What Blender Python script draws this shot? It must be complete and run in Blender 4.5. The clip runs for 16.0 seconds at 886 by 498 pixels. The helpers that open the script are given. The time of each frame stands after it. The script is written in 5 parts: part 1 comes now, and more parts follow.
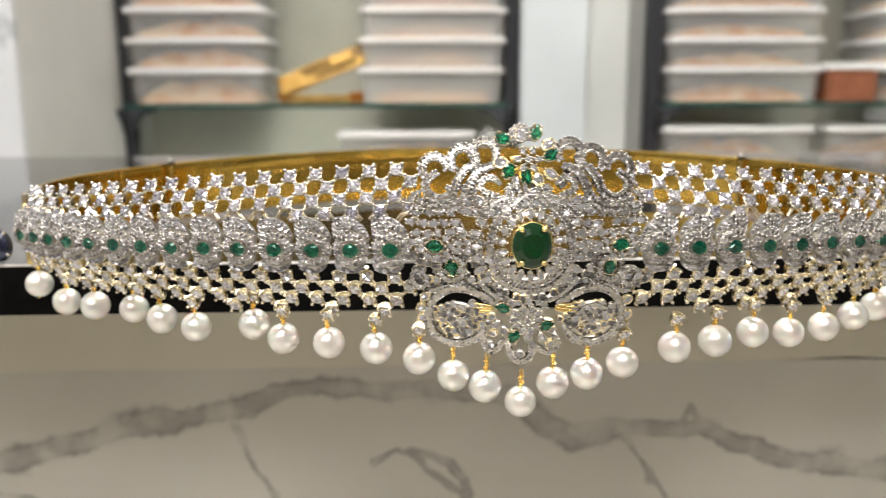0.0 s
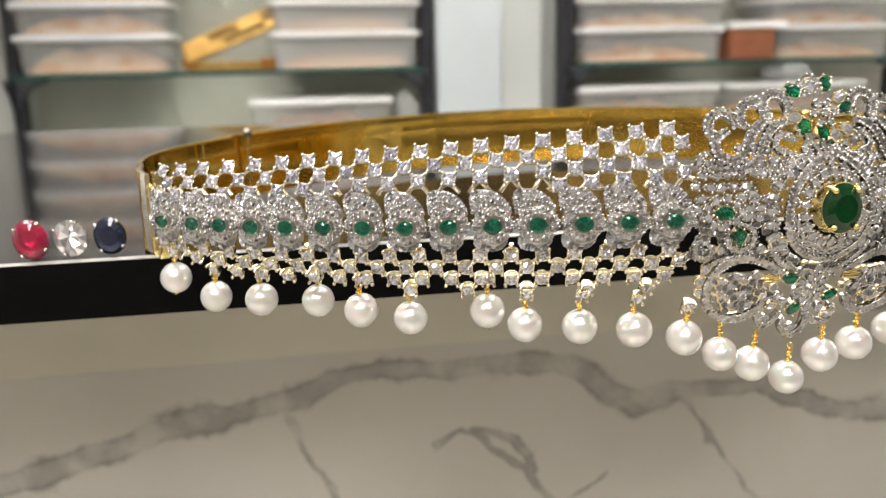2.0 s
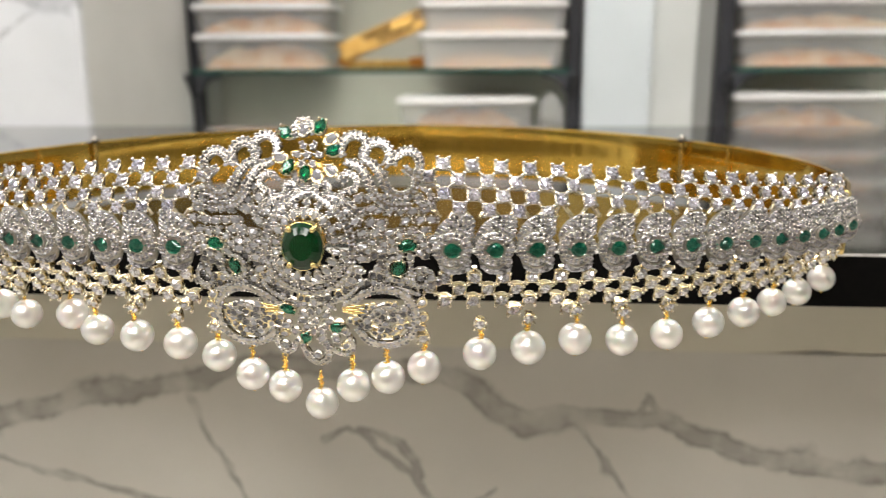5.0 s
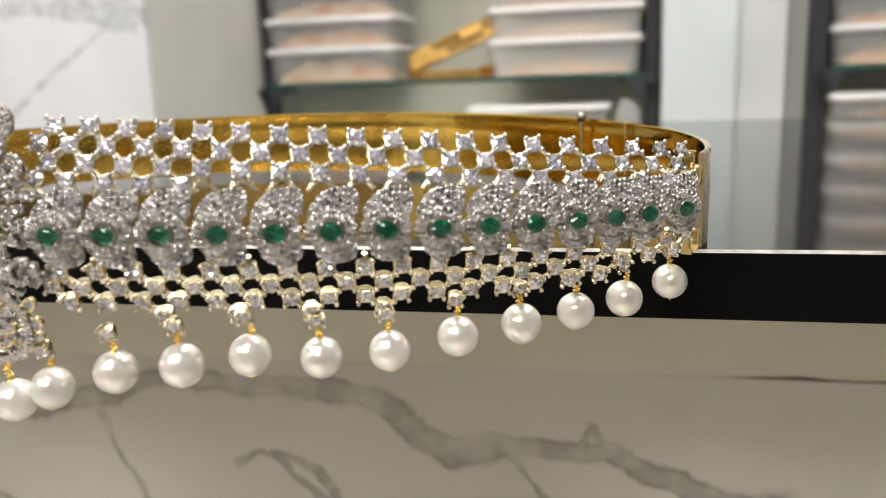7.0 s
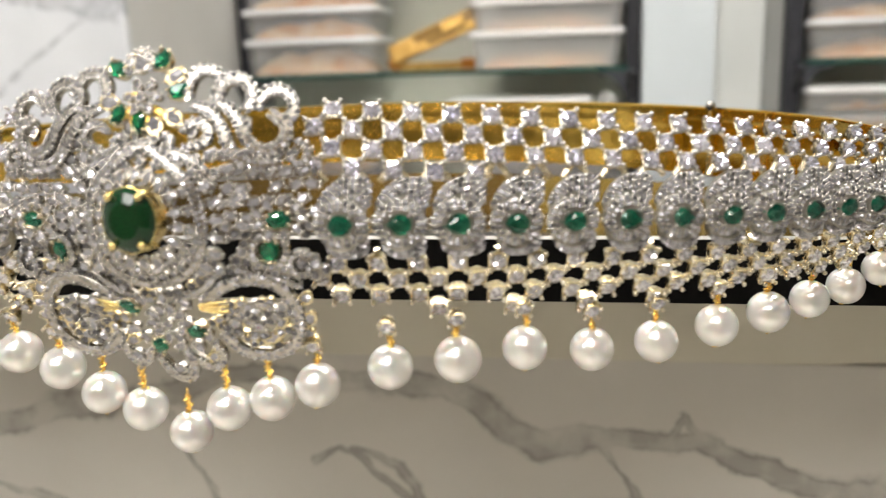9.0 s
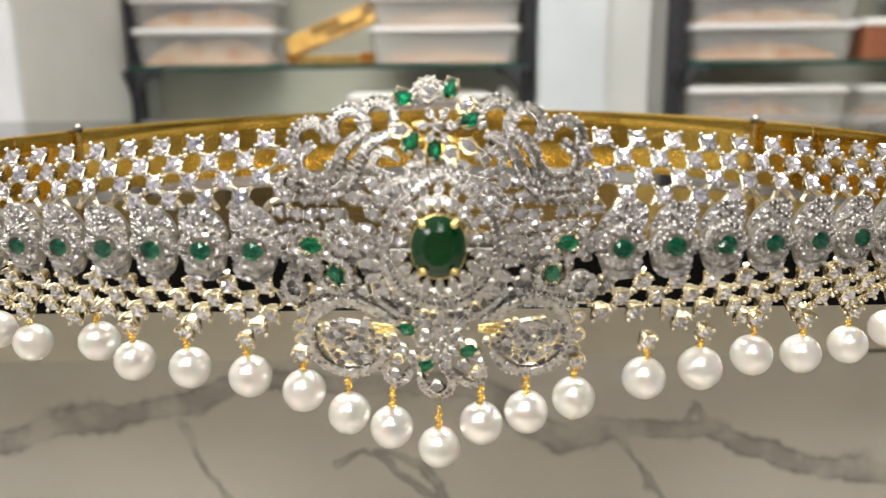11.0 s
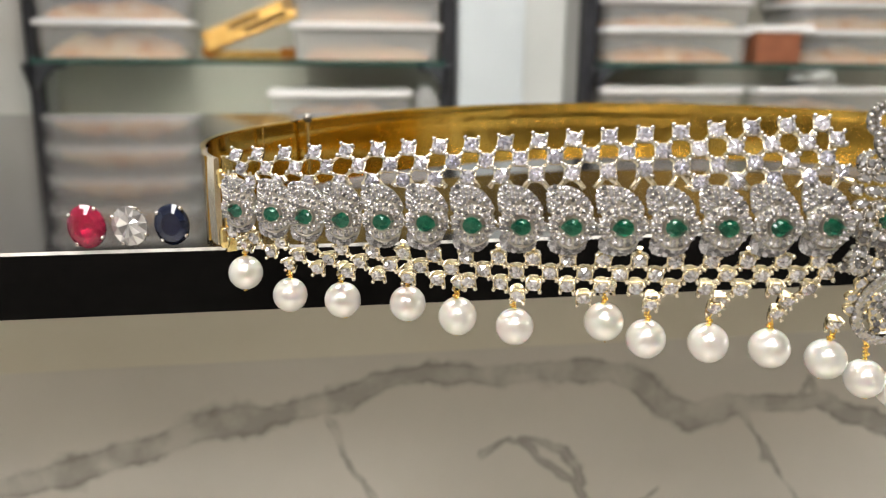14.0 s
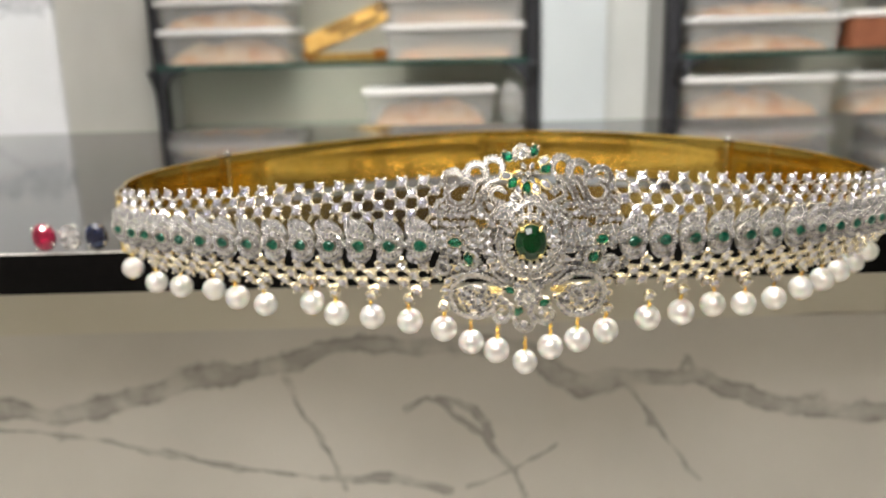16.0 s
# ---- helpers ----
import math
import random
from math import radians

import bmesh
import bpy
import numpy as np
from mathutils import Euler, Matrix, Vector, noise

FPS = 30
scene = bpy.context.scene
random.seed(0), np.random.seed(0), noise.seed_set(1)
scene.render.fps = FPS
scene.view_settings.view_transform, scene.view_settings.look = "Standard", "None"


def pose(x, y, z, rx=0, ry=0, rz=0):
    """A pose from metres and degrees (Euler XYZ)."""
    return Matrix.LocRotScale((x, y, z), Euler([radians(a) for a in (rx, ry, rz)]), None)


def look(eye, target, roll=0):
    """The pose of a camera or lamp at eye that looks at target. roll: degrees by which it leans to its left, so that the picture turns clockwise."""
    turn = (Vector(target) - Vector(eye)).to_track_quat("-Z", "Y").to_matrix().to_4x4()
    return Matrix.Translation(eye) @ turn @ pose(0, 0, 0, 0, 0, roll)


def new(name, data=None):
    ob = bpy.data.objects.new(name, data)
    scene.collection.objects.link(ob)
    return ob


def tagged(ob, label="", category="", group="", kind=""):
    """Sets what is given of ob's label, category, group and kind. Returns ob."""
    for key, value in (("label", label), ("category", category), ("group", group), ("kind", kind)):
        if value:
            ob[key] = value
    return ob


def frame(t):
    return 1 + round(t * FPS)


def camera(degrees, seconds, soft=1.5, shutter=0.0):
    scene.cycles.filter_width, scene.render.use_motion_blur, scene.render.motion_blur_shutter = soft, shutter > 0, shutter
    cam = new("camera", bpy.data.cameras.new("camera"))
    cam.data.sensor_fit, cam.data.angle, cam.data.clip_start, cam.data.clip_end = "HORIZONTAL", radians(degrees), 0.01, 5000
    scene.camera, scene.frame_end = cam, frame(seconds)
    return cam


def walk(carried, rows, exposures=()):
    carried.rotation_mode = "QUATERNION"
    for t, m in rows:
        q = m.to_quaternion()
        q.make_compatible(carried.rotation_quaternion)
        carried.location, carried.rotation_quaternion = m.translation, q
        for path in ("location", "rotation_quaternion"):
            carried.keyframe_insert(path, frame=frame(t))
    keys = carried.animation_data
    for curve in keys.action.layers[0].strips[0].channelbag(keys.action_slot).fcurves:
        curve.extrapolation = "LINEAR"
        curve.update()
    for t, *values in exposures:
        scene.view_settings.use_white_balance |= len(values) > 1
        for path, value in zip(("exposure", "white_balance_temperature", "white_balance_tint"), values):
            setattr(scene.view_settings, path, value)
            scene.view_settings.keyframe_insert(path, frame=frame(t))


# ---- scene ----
SHUTTER = 0.5
cam = camera(56.75, 16.0, soft=0.9, shutter=SHUTTER)
cam.data.dof.use_dof = True
cam.data.dof.focus_distance = 0.185
cam.data.dof.aperture_fstop = 15.5
PATH = [
    (0, (0.00097, 0.00717, 0.05535), (0.07205, 1.96866, -0.32868), -0.192),
    (0.3, (-0.01075, 0.00841, 0.05989), (0.09149, 1.96253, -0.3536), -0.487),
    (0.5, (-0.01869, 0.00885, 0.06162), (0.09765, 1.96362, -0.34502), -0.582),
    (1, (-0.0416, 0.01599, 0.05963), (0.11911, 1.96265, -0.37012), -1.134),
    (1.5, (-0.06634, 0.02947, 0.05714), (0.14215, 1.9654, -0.39972), -1.623),
    (2, (-0.08304, 0.03986, 0.05318), (0.2632, 1.95357, -0.41356), -1.098),
    (2.2, (-0.08704, 0.04097, 0.05028), (0.29175, 1.95012, -0.40979), -0.196),
    (2.5, (-0.08332, 0.04095, 0.05208), (0.30877, 1.94276, -0.42687), -0.231),
    (3, (-0.05036, 0.03029, 0.0569), (0.28672, 1.94147, -0.4266), -0.782),
    (3.2, (-0.02888, 0.02615, 0.05995), (0.24093, 1.95098, -0.41144), -0.827),
    (5.3, (0.0884, 0.01848, 0.06131), (-0.13352, 1.9502, -0.40687), -1.289),
    (5.5, (0.10211, 0.02062, 0.06072), (-0.17651, 1.94275, -0.41653), -2.104),
    (6, (0.12719, 0.03627, 0.05813), (-0.21123, 1.94756, -0.42403), -2.509),
    (6.5, (0.14674, 0.06232, 0.04696), (-0.23305, 1.97082, -0.41501), -2.389),
    (7, (0.15524, 0.07588, 0.0433), (-0.25675, 1.98577, -0.38401), -2.100),
    (7.2, (0.15637, 0.07879, 0.04226), (-0.23772, 1.99483, -0.37424), -2.126),
    (7.5, (0.15579, 0.08243, 0.04211), (-0.21438, 2.0046, -0.36806), -2.245),
    (8, (0.14219, 0.0806, 0.04272), (-0.20841, 2.0077, -0.36144), -2.087),
    (8.5, (0.1125, 0.07557, 0.04079), (-0.22467, 2.00226, -0.37656), -2.008),
    (9, (0.09703, 0.06989, 0.04336), (-0.20944, 1.99524, -0.40287), -1.869),
    (9.5, (0.07916, 0.06688, 0.04342), (-0.17421, 1.99353, -0.42965), -1.884),
    (9.7, (0.07127, 0.06621, 0.04546), (-0.1626, 1.99426, -0.43196), -1.975),
    (11.8, (-0.00063, 0.05605, 0.0523), (0.15605, 1.9967, -0.40523), 0.235),
    (12, (-0.00927, 0.05641, 0.05247), (0.17358, 1.99561, -0.40151), 0.232),
    (12.5, (-0.03368, 0.05776, 0.05127), (0.23377, 1.98787, -0.39941), 0.678),
    (13, (-0.05456, 0.06082, 0.04902), (0.2888, 1.97537, -0.41639), 1.298),
    (13.5, (-0.08136, 0.06224, 0.04855), (0.27941, 1.97273, -0.42035), 1.162),
    (14, (-0.10118, 0.06326, 0.0492), (0.23026, 1.97789, -0.42445), 0.559),
    (14.2, (-0.09851, 0.05901, 0.05443), (0.22278, 1.97108, -0.43624), 0.062),
    (14.5, (-0.07615, 0.03003, 0.07264), (0.16556, 1.95954, -0.39487), -0.848),
    (15, (-0.03135, -0.00413, 0.0772), (0.11017, 1.92926, -0.41473), -1.041),
    (15.5, (-0.00995, -0.02753, 0.07384), (0.04826, 1.90398, -0.44178), -0.628),
    (16, (0.00139, -0.04123, 0.07942), (0.00844, 1.89322, -0.42838), -1.434),
]
walk(cam, [(t, look(eye, target, roll)) for t, eye, target, roll in PATH])

# ---- light: a closed shop lit by its ceiling panels ----
world = bpy.data.worlds.new("shop_world")
world.use_nodes = True
world.node_tree.nodes["Background"].inputs[0].default_value = (0.9, 0.95, 1.0, 1)
world.node_tree.nodes["Background"].inputs[1].default_value = 0.02
scene.world = world
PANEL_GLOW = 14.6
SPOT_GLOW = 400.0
# ceiling is unseen; lights added and placed to brighten belt, marble and shelves
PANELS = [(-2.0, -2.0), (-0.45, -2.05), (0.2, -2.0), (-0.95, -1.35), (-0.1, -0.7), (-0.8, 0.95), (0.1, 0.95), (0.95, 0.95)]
SPOTS = [(-1.9, 0.1), (-1.35, 0.1), (-0.62, 0.1), (-0.3, 0.1), (0.36, 0.1), (-1.4, -0.8), (-0.6, -0.8), (-0.1, -0.8), (-0.5, 1.3), (-0.15, 1.3), (0.2, 1.3), (0.55, 1.3), (0.9, 1.3), (1.25, 1.3)]


# ---- materials ----
def mat(name, base=(0.8, 0.8, 0.8), rough=0.5, metal=0.0, **more):
    m = bpy.data.materials.new(name)
    m.use_nodes = True
    b = m.node_tree.nodes["Principled BSDF"]
    b.inputs["Base Color"].default_value = (*base, 1)
    b.inputs["Roughness"].default_value = rough
    b.inputs["Metallic"].default_value = metal
    for k, v in more.items():
        b.inputs[k.replace("_", " ")].default_value = v
    return m


def nodes_of(m):
    t = m.node_tree
    return t.nodes, t.links, t.nodes["Principled BSDF"]


def mottled(m, c0, c1, scale, rough=(0.4, 0.6), bump=0.0, detail=6.0, fine=0.0, coords="Object"):
    """Colour and gloss that drift between two values, with a fine relief."""
    n, l, b = nodes_of(m)
    tc = n.new("ShaderNodeTexCoord")
    t = n.new("ShaderNodeTexNoise")
    t.inputs["Scale"].default_value, t.inputs["Detail"].default_value = scale, detail
    l.new(tc.outputs[coords], t.inputs["Vector"])
    r = n.new("ShaderNodeValToRGB")
    r.color_ramp.elements[0].position, r.color_ramp.elements[1].position = 0.3, 0.7
    r.color_ramp.elements[0].color, r.color_ramp.elements[1].color = (*c0, 1), (*c1, 1)
    l.new(t.outputs[0], r.inputs[0])
    l.new(r.outputs[0], b.inputs["Base Color"])
    mr = n.new("ShaderNodeMapRange")
    mr.inputs[3].default_value, mr.inputs[4].default_value = rough
    l.new(t.outputs[0], mr.inputs[0])
    l.new(mr.outputs[0], b.inputs["Roughness"])
    if bump:
        t2 = n.new("ShaderNodeTexNoise")
        t2.inputs["Scale"].default_value, t2.inputs["Detail"].default_value = fine or scale * 12, 4
        l.new(tc.outputs[coords], t2.inputs["Vector"])
        bp = n.new("ShaderNodeBump")
        bp.inputs["Strength"].default_value, bp.inputs["Distance"].default_value = bump, 0.001
        l.new(t2.outputs[0], bp.inputs["Height"])
        l.new(bp.outputs[0], b.inputs["Normal"])
    return m


def random_tint(m, c0, c1, island=True):
    n, l, b = nodes_of(m)
    g = n.new("ShaderNodeNewGeometry") if island else n.new("ShaderNodeObjectInfo")
    r = n.new("ShaderNodeValToRGB")
    r.color_ramp.elements[0].color, r.color_ramp.elements[1].color = (*c0, 1), (*c1, 1)
    l.new(g.outputs["Random Per Island" if island else "Random"], r.inputs[0])
    l.new(r.outputs[0], b.inputs["Base Color"])
    return m


# diamond sparkle is partly put into the colour, as random light and dark greys
DIAMOND = random_tint(mat("cut_diamond", rough=0.035, metal=0.55, IOR=2.3), (0.13, 0.127, 0.135), (0.68, 0.67, 0.72))
DIAMOND_TOP = random_tint(mat("cut_diamond_lilac", rough=0.04, metal=0.7, IOR=2.3), (0.46, 0.46, 0.56), (0.80, 0.79, 0.89), False)
DIAMOND_SINGLE = random_tint(mat("cut_diamond_single", rough=0.04, metal=0.7, IOR=2.3), (0.52, 0.515, 0.56), (0.82, 0.81, 0.85), False)
WHITE_GOLD = mottled(mat("white_gold", metal=1.0), (0.55, 0.49, 0.37), (0.73, 0.67, 0.54), 700, (0.2, 0.32))
PLATE = mottled(mat("brushed_rhodium", metal=1.0), (0.30, 0.284, 0.25), (0.47, 0.445, 0.395), 900, (0.25, 0.4))
# here every loose facet gets its own painted brightness
DIAMOND_STUD = random_tint(mat("cut_diamond_large", rough=0.03, metal=0.6, IOR=2.3), (0.30, 0.295, 0.31), (0.92, 0.91, 0.93))
RHODIUM = mottled(mat("rhodium_plate", metal=1.0), (0.26, 0.245, 0.22), (0.46, 0.435, 0.40), 900, (0.16, 0.3))
BRIGHT = mottled(mat("polished_bead_metal", metal=1.0), (0.50, 0.485, 0.46), (0.68, 0.66, 0.64), 900, (0.16, 0.28))
PALE_GOLD = mottled(mat("pale_gold", metal=1.0), (0.72, 0.62, 0.42), (0.82, 0.75, 0.60), 700, (0.16, 0.3))
WARM_GOLD = mottled(mat("warm_pale_gold", metal=1.0), (0.52, 0.42, 0.23), (0.76, 0.67, 0.45), 700, (0.18, 0.32))
BEZEL_GOLD = mottled(mat("bezel_gold", metal=1.0), (0.78, 0.58, 0.22), (0.90, 0.74, 0.36), 700, (0.14, 0.26))
GOLD_WIRE = mottled(mat("gold_wire", metal=1.0), (0.90, 0.58, 0.13), (1.0, 0.74, 0.25), 900, (0.18, 0.3))
EMERALD = mat("emerald_green", (0.003, 0.33, 0.185), 0.03, IOR=1.57, Transmission_Weight=0.93)
EMERALD_LIGHT = mat("light_emerald", (0.006, 0.44, 0.25), 0.03, IOR=1.57, Transmission_Weight=0.93)


def cut_stone(m, dark, light):
    """Paints the inner reflections of a small cut stone into its colour, as dark and bright cells."""
    n, l, b = nodes_of(m)
    tc = n.new("ShaderNodeTexCoord")
    t = n.new("ShaderNodeTexVoronoi")
    t.inputs["Scale"].default_value = 620
    l.new(tc.outputs["Object"], t.inputs["Vector"])
    r = n.new("ShaderNodeValToRGB")
    r.color_ramp.elements[0].position, r.color_ramp.elements[1].position = 0.15, 0.85
    r.color_ramp.elements[0].color, r.color_ramp.elements[1].color = (*dark, 1), (*light, 1)
    l.new(t.outputs["Color"], r.inputs[0])
    l.new(r.outputs[0], b.inputs["Base Color"])


# emerald glints are painted: dark and light green cells in the base colour
cut_stone(EMERALD, (0.0, 0.16, 0.08), (0.015, 0.56, 0.33))
cut_stone(EMERALD_LIGHT, (0.0, 0.19, 0.10), (0.03, 0.74, 0.44))
EMERALD_BIG = mat("deep_emerald", (0.0, 0.028, 0.006), 0.05, IOR=1.55, Specular_IOR_Level=0.4)
RUBY = mat("ruby_red", (0.62, 0.012, 0.09), 0.05, IOR=1.7, Transmission_Weight=0.75)
SAPPHIRE = mat("sapphire_blue", (0.006, 0.016, 0.075), 0.05, IOR=1.7, Transmission_Weight=0.75)
PEARL = mat("pearl_nacre", (0.80, 0.785, 0.755), 0.15, 0.46, IOR=1.6, Coat_Weight=1.0, Coat_IOR=1.8, Coat_Roughness=0.03, Sheen_Weight=0.15, Subsurface_Weight=0.15, Subsurface_Scale=0.002)


def gold_band_material():
    m = mat("polished_gold", (0.95, 0.62, 0.13), 0.14, 1.0)
    n, l, b = nodes_of(m)
    tc = n.new("ShaderNodeTexCoord")
    mp = n.new("ShaderNodeMapping")
    mp.inputs["Scale"].default_value = (70, 70, 26)
    l.new(tc.outputs["Object"], mp.inputs[0])
    t = n.new("ShaderNodeTexNoise")
    t.inputs["Scale"].default_value, t.inputs["Detail"].default_value = 1.0, 4
    l.new(mp.outputs[0], t.inputs["Vector"])
    r = n.new("ShaderNodeValToRGB")
    r.color_ramp.elements[0].color, r.color_ramp.elements[1].color = (0.74, 0.47, 0.07, 1), (0.97, 0.68, 0.18, 1)
    l.new(t.outputs[0], r.inputs[0])
    l.new(r.outputs[0], b.inputs["Base Color"])
    mr = n.new("ShaderNodeMapRange")
    mr.inputs[3].default_value, mr.inputs[4].default_value = 0.045, 0.11
    l.new(t.outputs[0], mr.inputs[0])
    l.new(mr.outputs[0], b.inputs["Roughness"])
    bp = n.new("ShaderNodeBump")
    bp.inputs["Strength"].default_value, bp.inputs["Distance"].default_value = 0.09, 0.0008
    l.new(t.outputs[0], bp.inputs["Height"])
    l.new(bp.outputs[0], b.inputs["Normal"])
    return m


GOLD = gold_band_material()


def segment_group():
    """Distance of a point to a segment in the wall's plane, less a half width."""
    g = bpy.data.node_groups.new("vein_segment", "ShaderNodeTree")
    for nm, kind in (("P", "NodeSocketVector"), ("A", "NodeSocketVector"), ("B", "NodeSocketVector"), ("W", "NodeSocketFloat"), ("Faint", "NodeSocketFloat")):
        g.interface.new_socket(nm, in_out="INPUT", socket_type=kind)
    g.interface.new_socket("D", in_out="OUTPUT", socket_type="NodeSocketFloat")
    n, l = g.nodes, g.links
    i, o = n.new("NodeGroupInput"), n.new("NodeGroupOutput")

    def vm(op, a, b_=None):
        v = n.new("ShaderNodeVectorMath")
        v.operation = op
        l.new(a, v.inputs[0])
        if b_ is not None:
            l.new(b_, v.inputs[3 if op == "SCALE" else 1])
        return v

    pa = vm("SUBTRACT", i.outputs["P"], i.outputs["A"])
    ba = vm("SUBTRACT", i.outputs["B"], i.outputs["A"])
    num = vm("DOT_PRODUCT", pa.outputs[0], ba.outputs[0])
    den = vm("DOT_PRODUCT", ba.outputs[0], ba.outputs[0])
    q = n.new("ShaderNodeMath")
    q.operation, q.use_clamp = "DIVIDE", True
    l.new(num.outputs["Value"], q.inputs[0])
    l.new(den.outputs["Value"], q.inputs[1])
    on = vm("SCALE", ba.outputs[0], q.outputs[0])
    df = vm("SUBTRACT", pa.outputs[0], on.outputs[0])
    ln = vm("LENGTH", df.outputs[0])
    sub = n.new("ShaderNodeMath")
    sub.operation = "DIVIDE"
    l.new(ln.outputs["Value"], sub.inputs[0])
    l.new(i.outputs["W"], sub.inputs[1])
    faint = n.new("ShaderNodeMath")
    faint.operation = "ADD"
    l.new(sub.outputs[0], faint.inputs[0])
    l.new(i.outputs["Faint"], faint.inputs[1])
    l.new(faint.outputs[0], o.inputs[0])
    return g


SEGMENT = segment_group()


def marble(name, base0, base1, vein, veins, rough, jitter=0.010):
    """Polished stone with cloudy ground and ragged veins along lines in the x-z plane."""
    m = mat(name)
    n, l, b = nodes_of(m)
    tc = n.new("ShaderNodeTexCoord")
    cloud = n.new("ShaderNodeTexNoise")
    cloud.inputs["Scale"].default_value, cloud.inputs["Detail"].default_value = 7, 6
    l.new(tc.outputs["Object"], cloud.inputs["Vector"])
    ground = n.new("ShaderNodeValToRGB")
    ground.color_ramp.elements[0].position, ground.color_ramp.elements[1].position = 0.3, 0.7
    ground.color_ramp.elements[0].color, ground.color_ramp.elements[1].color = (*base0, 1), (*base1, 1)
    l.new(cloud.outputs[0], ground.inputs[0])
    # ragged coordinates
    wob = n.new("ShaderNodeTexNoise")
    wob.inputs["Scale"].default_value, wob.inputs["Detail"].default_value, wob.inputs["Roughness"].default_value = 26, 9, 0.72
    l.new(tc.outputs["Object"], wob.inputs["Vector"])
    cen = n.new("ShaderNodeVectorMath")
    cen.operation = "SUBTRACT"
    cen.inputs[1].default_value = (0.5, 0.5, 0.5)
    l.new(wob.outputs["Color"], cen.inputs[0])
    sc = n.new("ShaderNodeVectorMath")
    sc.operation = "SCALE"
    sc.inputs[3].default_value = jitter * 2
    l.new(cen.outputs[0], sc.inputs[0])
    add = n.new("ShaderNodeVectorMath")
    add.operation = "ADD"
    l.new(tc.outputs["Object"], add.inputs[0])
    l.new(sc.outputs[0], add.inputs[1])
    flat = n.new("ShaderNodeVectorMath")
    flat.operation = "MULTIPLY"
    flat.inputs[1].default_value = (1, 0, 1)
    l.new(add.outputs[0], flat.inputs[0])
    low = None
    for line, w0, w1 in veins:
        k = len(line) - 1
        for j in range(k):
            s = n.new("ShaderNodeGroup")
            s.node_tree = SEGMENT
            l.new(flat.outputs[0], s.inputs["P"])
            s.inputs["A"].default_value = (line[j][0], 0, line[j][1])
            s.inputs["B"].default_value = (line[j + 1][0], 0, line[j + 1][1])
            s.inputs["W"].default_value = w0 + (w1 - w0) * j / max(k - 1, 1)
            s.inputs["Faint"].default_value = 0.0 if max(w0, w1) > 0.0062 else 0.22 if max(w0, w1) > 0.0042 else 0.36
            if low is None:
                low = s.outputs[0]
            else:
                mn = n.new("ShaderNodeMath")
                mn.operation = "MINIMUM"
                l.new(low, mn.inputs[0])
                l.new(s.outputs[0], mn.inputs[1])
                low = mn.outputs[0]
    # veins swell and thin out along their way
    swell = n.new("ShaderNodeTexNoise")
    swell.inputs["Scale"].default_value, swell.inputs["Detail"].default_value = 34, 3
    l.new(tc.outputs["Object"], swell.inputs["Vector"])
    sr = n.new("ShaderNodeMapRange")
    sr.inputs[1].default_value, sr.inputs[2].default_value = 0.3, 0.7
    sr.inputs[3].default_value, sr.inputs[4].default_value = 0.55, 1.75
    l.new(swell.outputs[0], sr.inputs[0])
    wide = n.new("ShaderNodeMath")
    wide.operation = "MULTIPLY"
    l.new(low, wide.inputs[0])
    l.new(sr.outputs[0], wide.inputs[1])
    low = wide.outputs[0]
    # cloudy core, darker rim, sharp edge
    ramp = n.new("ShaderNodeValToRGB")
    stops = ramp.color_ramp.elements
    stops[0].position, stops[0].color = 0.0, (0.62, 0.62, 0.62, 1)
    stops[1].position, stops[1].color = 1.0, (0, 0, 0, 1)
    for at, v in ((0.42, 0.66), (0.62, 0.95), (0.80, 0.30)):
        e = stops.new(at)
        e.color = (v, v, v, 1)
    l.new(low, ramp.inputs[0])
    var = n.new("ShaderNodeTexNoise")
    var.inputs["Scale"].default_value, var.inputs["Detail"].default_value = 60, 8
    l.new(tc.outputs["Object"], var.inputs["Vector"])
    vr = n.new("ShaderNodeMapRange")
    vr.inputs[1].default_value, vr.inputs[2].default_value = 0.36, 0.58
    vr.inputs[3].default_value, vr.inputs[4].default_value = 0.25, 1.0
    l.new(var.outputs[0], vr.inputs[0])
    mul = n.new("ShaderNodeMath")
    mul.operation = "MULTIPLY"
    l.new(ramp.outputs[0], mul.inputs[0])
    l.new(vr.outputs[0], mul.inputs[1])
    mix = n.new("ShaderNodeMix")
    mix.data_type = "RGBA"
    l.new(mul.outputs[0], mix.inputs[0])
    l.new(ground.outputs[0], mix.inputs[6])
    mix.inputs[7].default_value = (*vein, 1)
    l.new(mix.outputs[2], b.inputs["Base Color"])
    b.inputs["Roughness"].default_value = rough
    return m


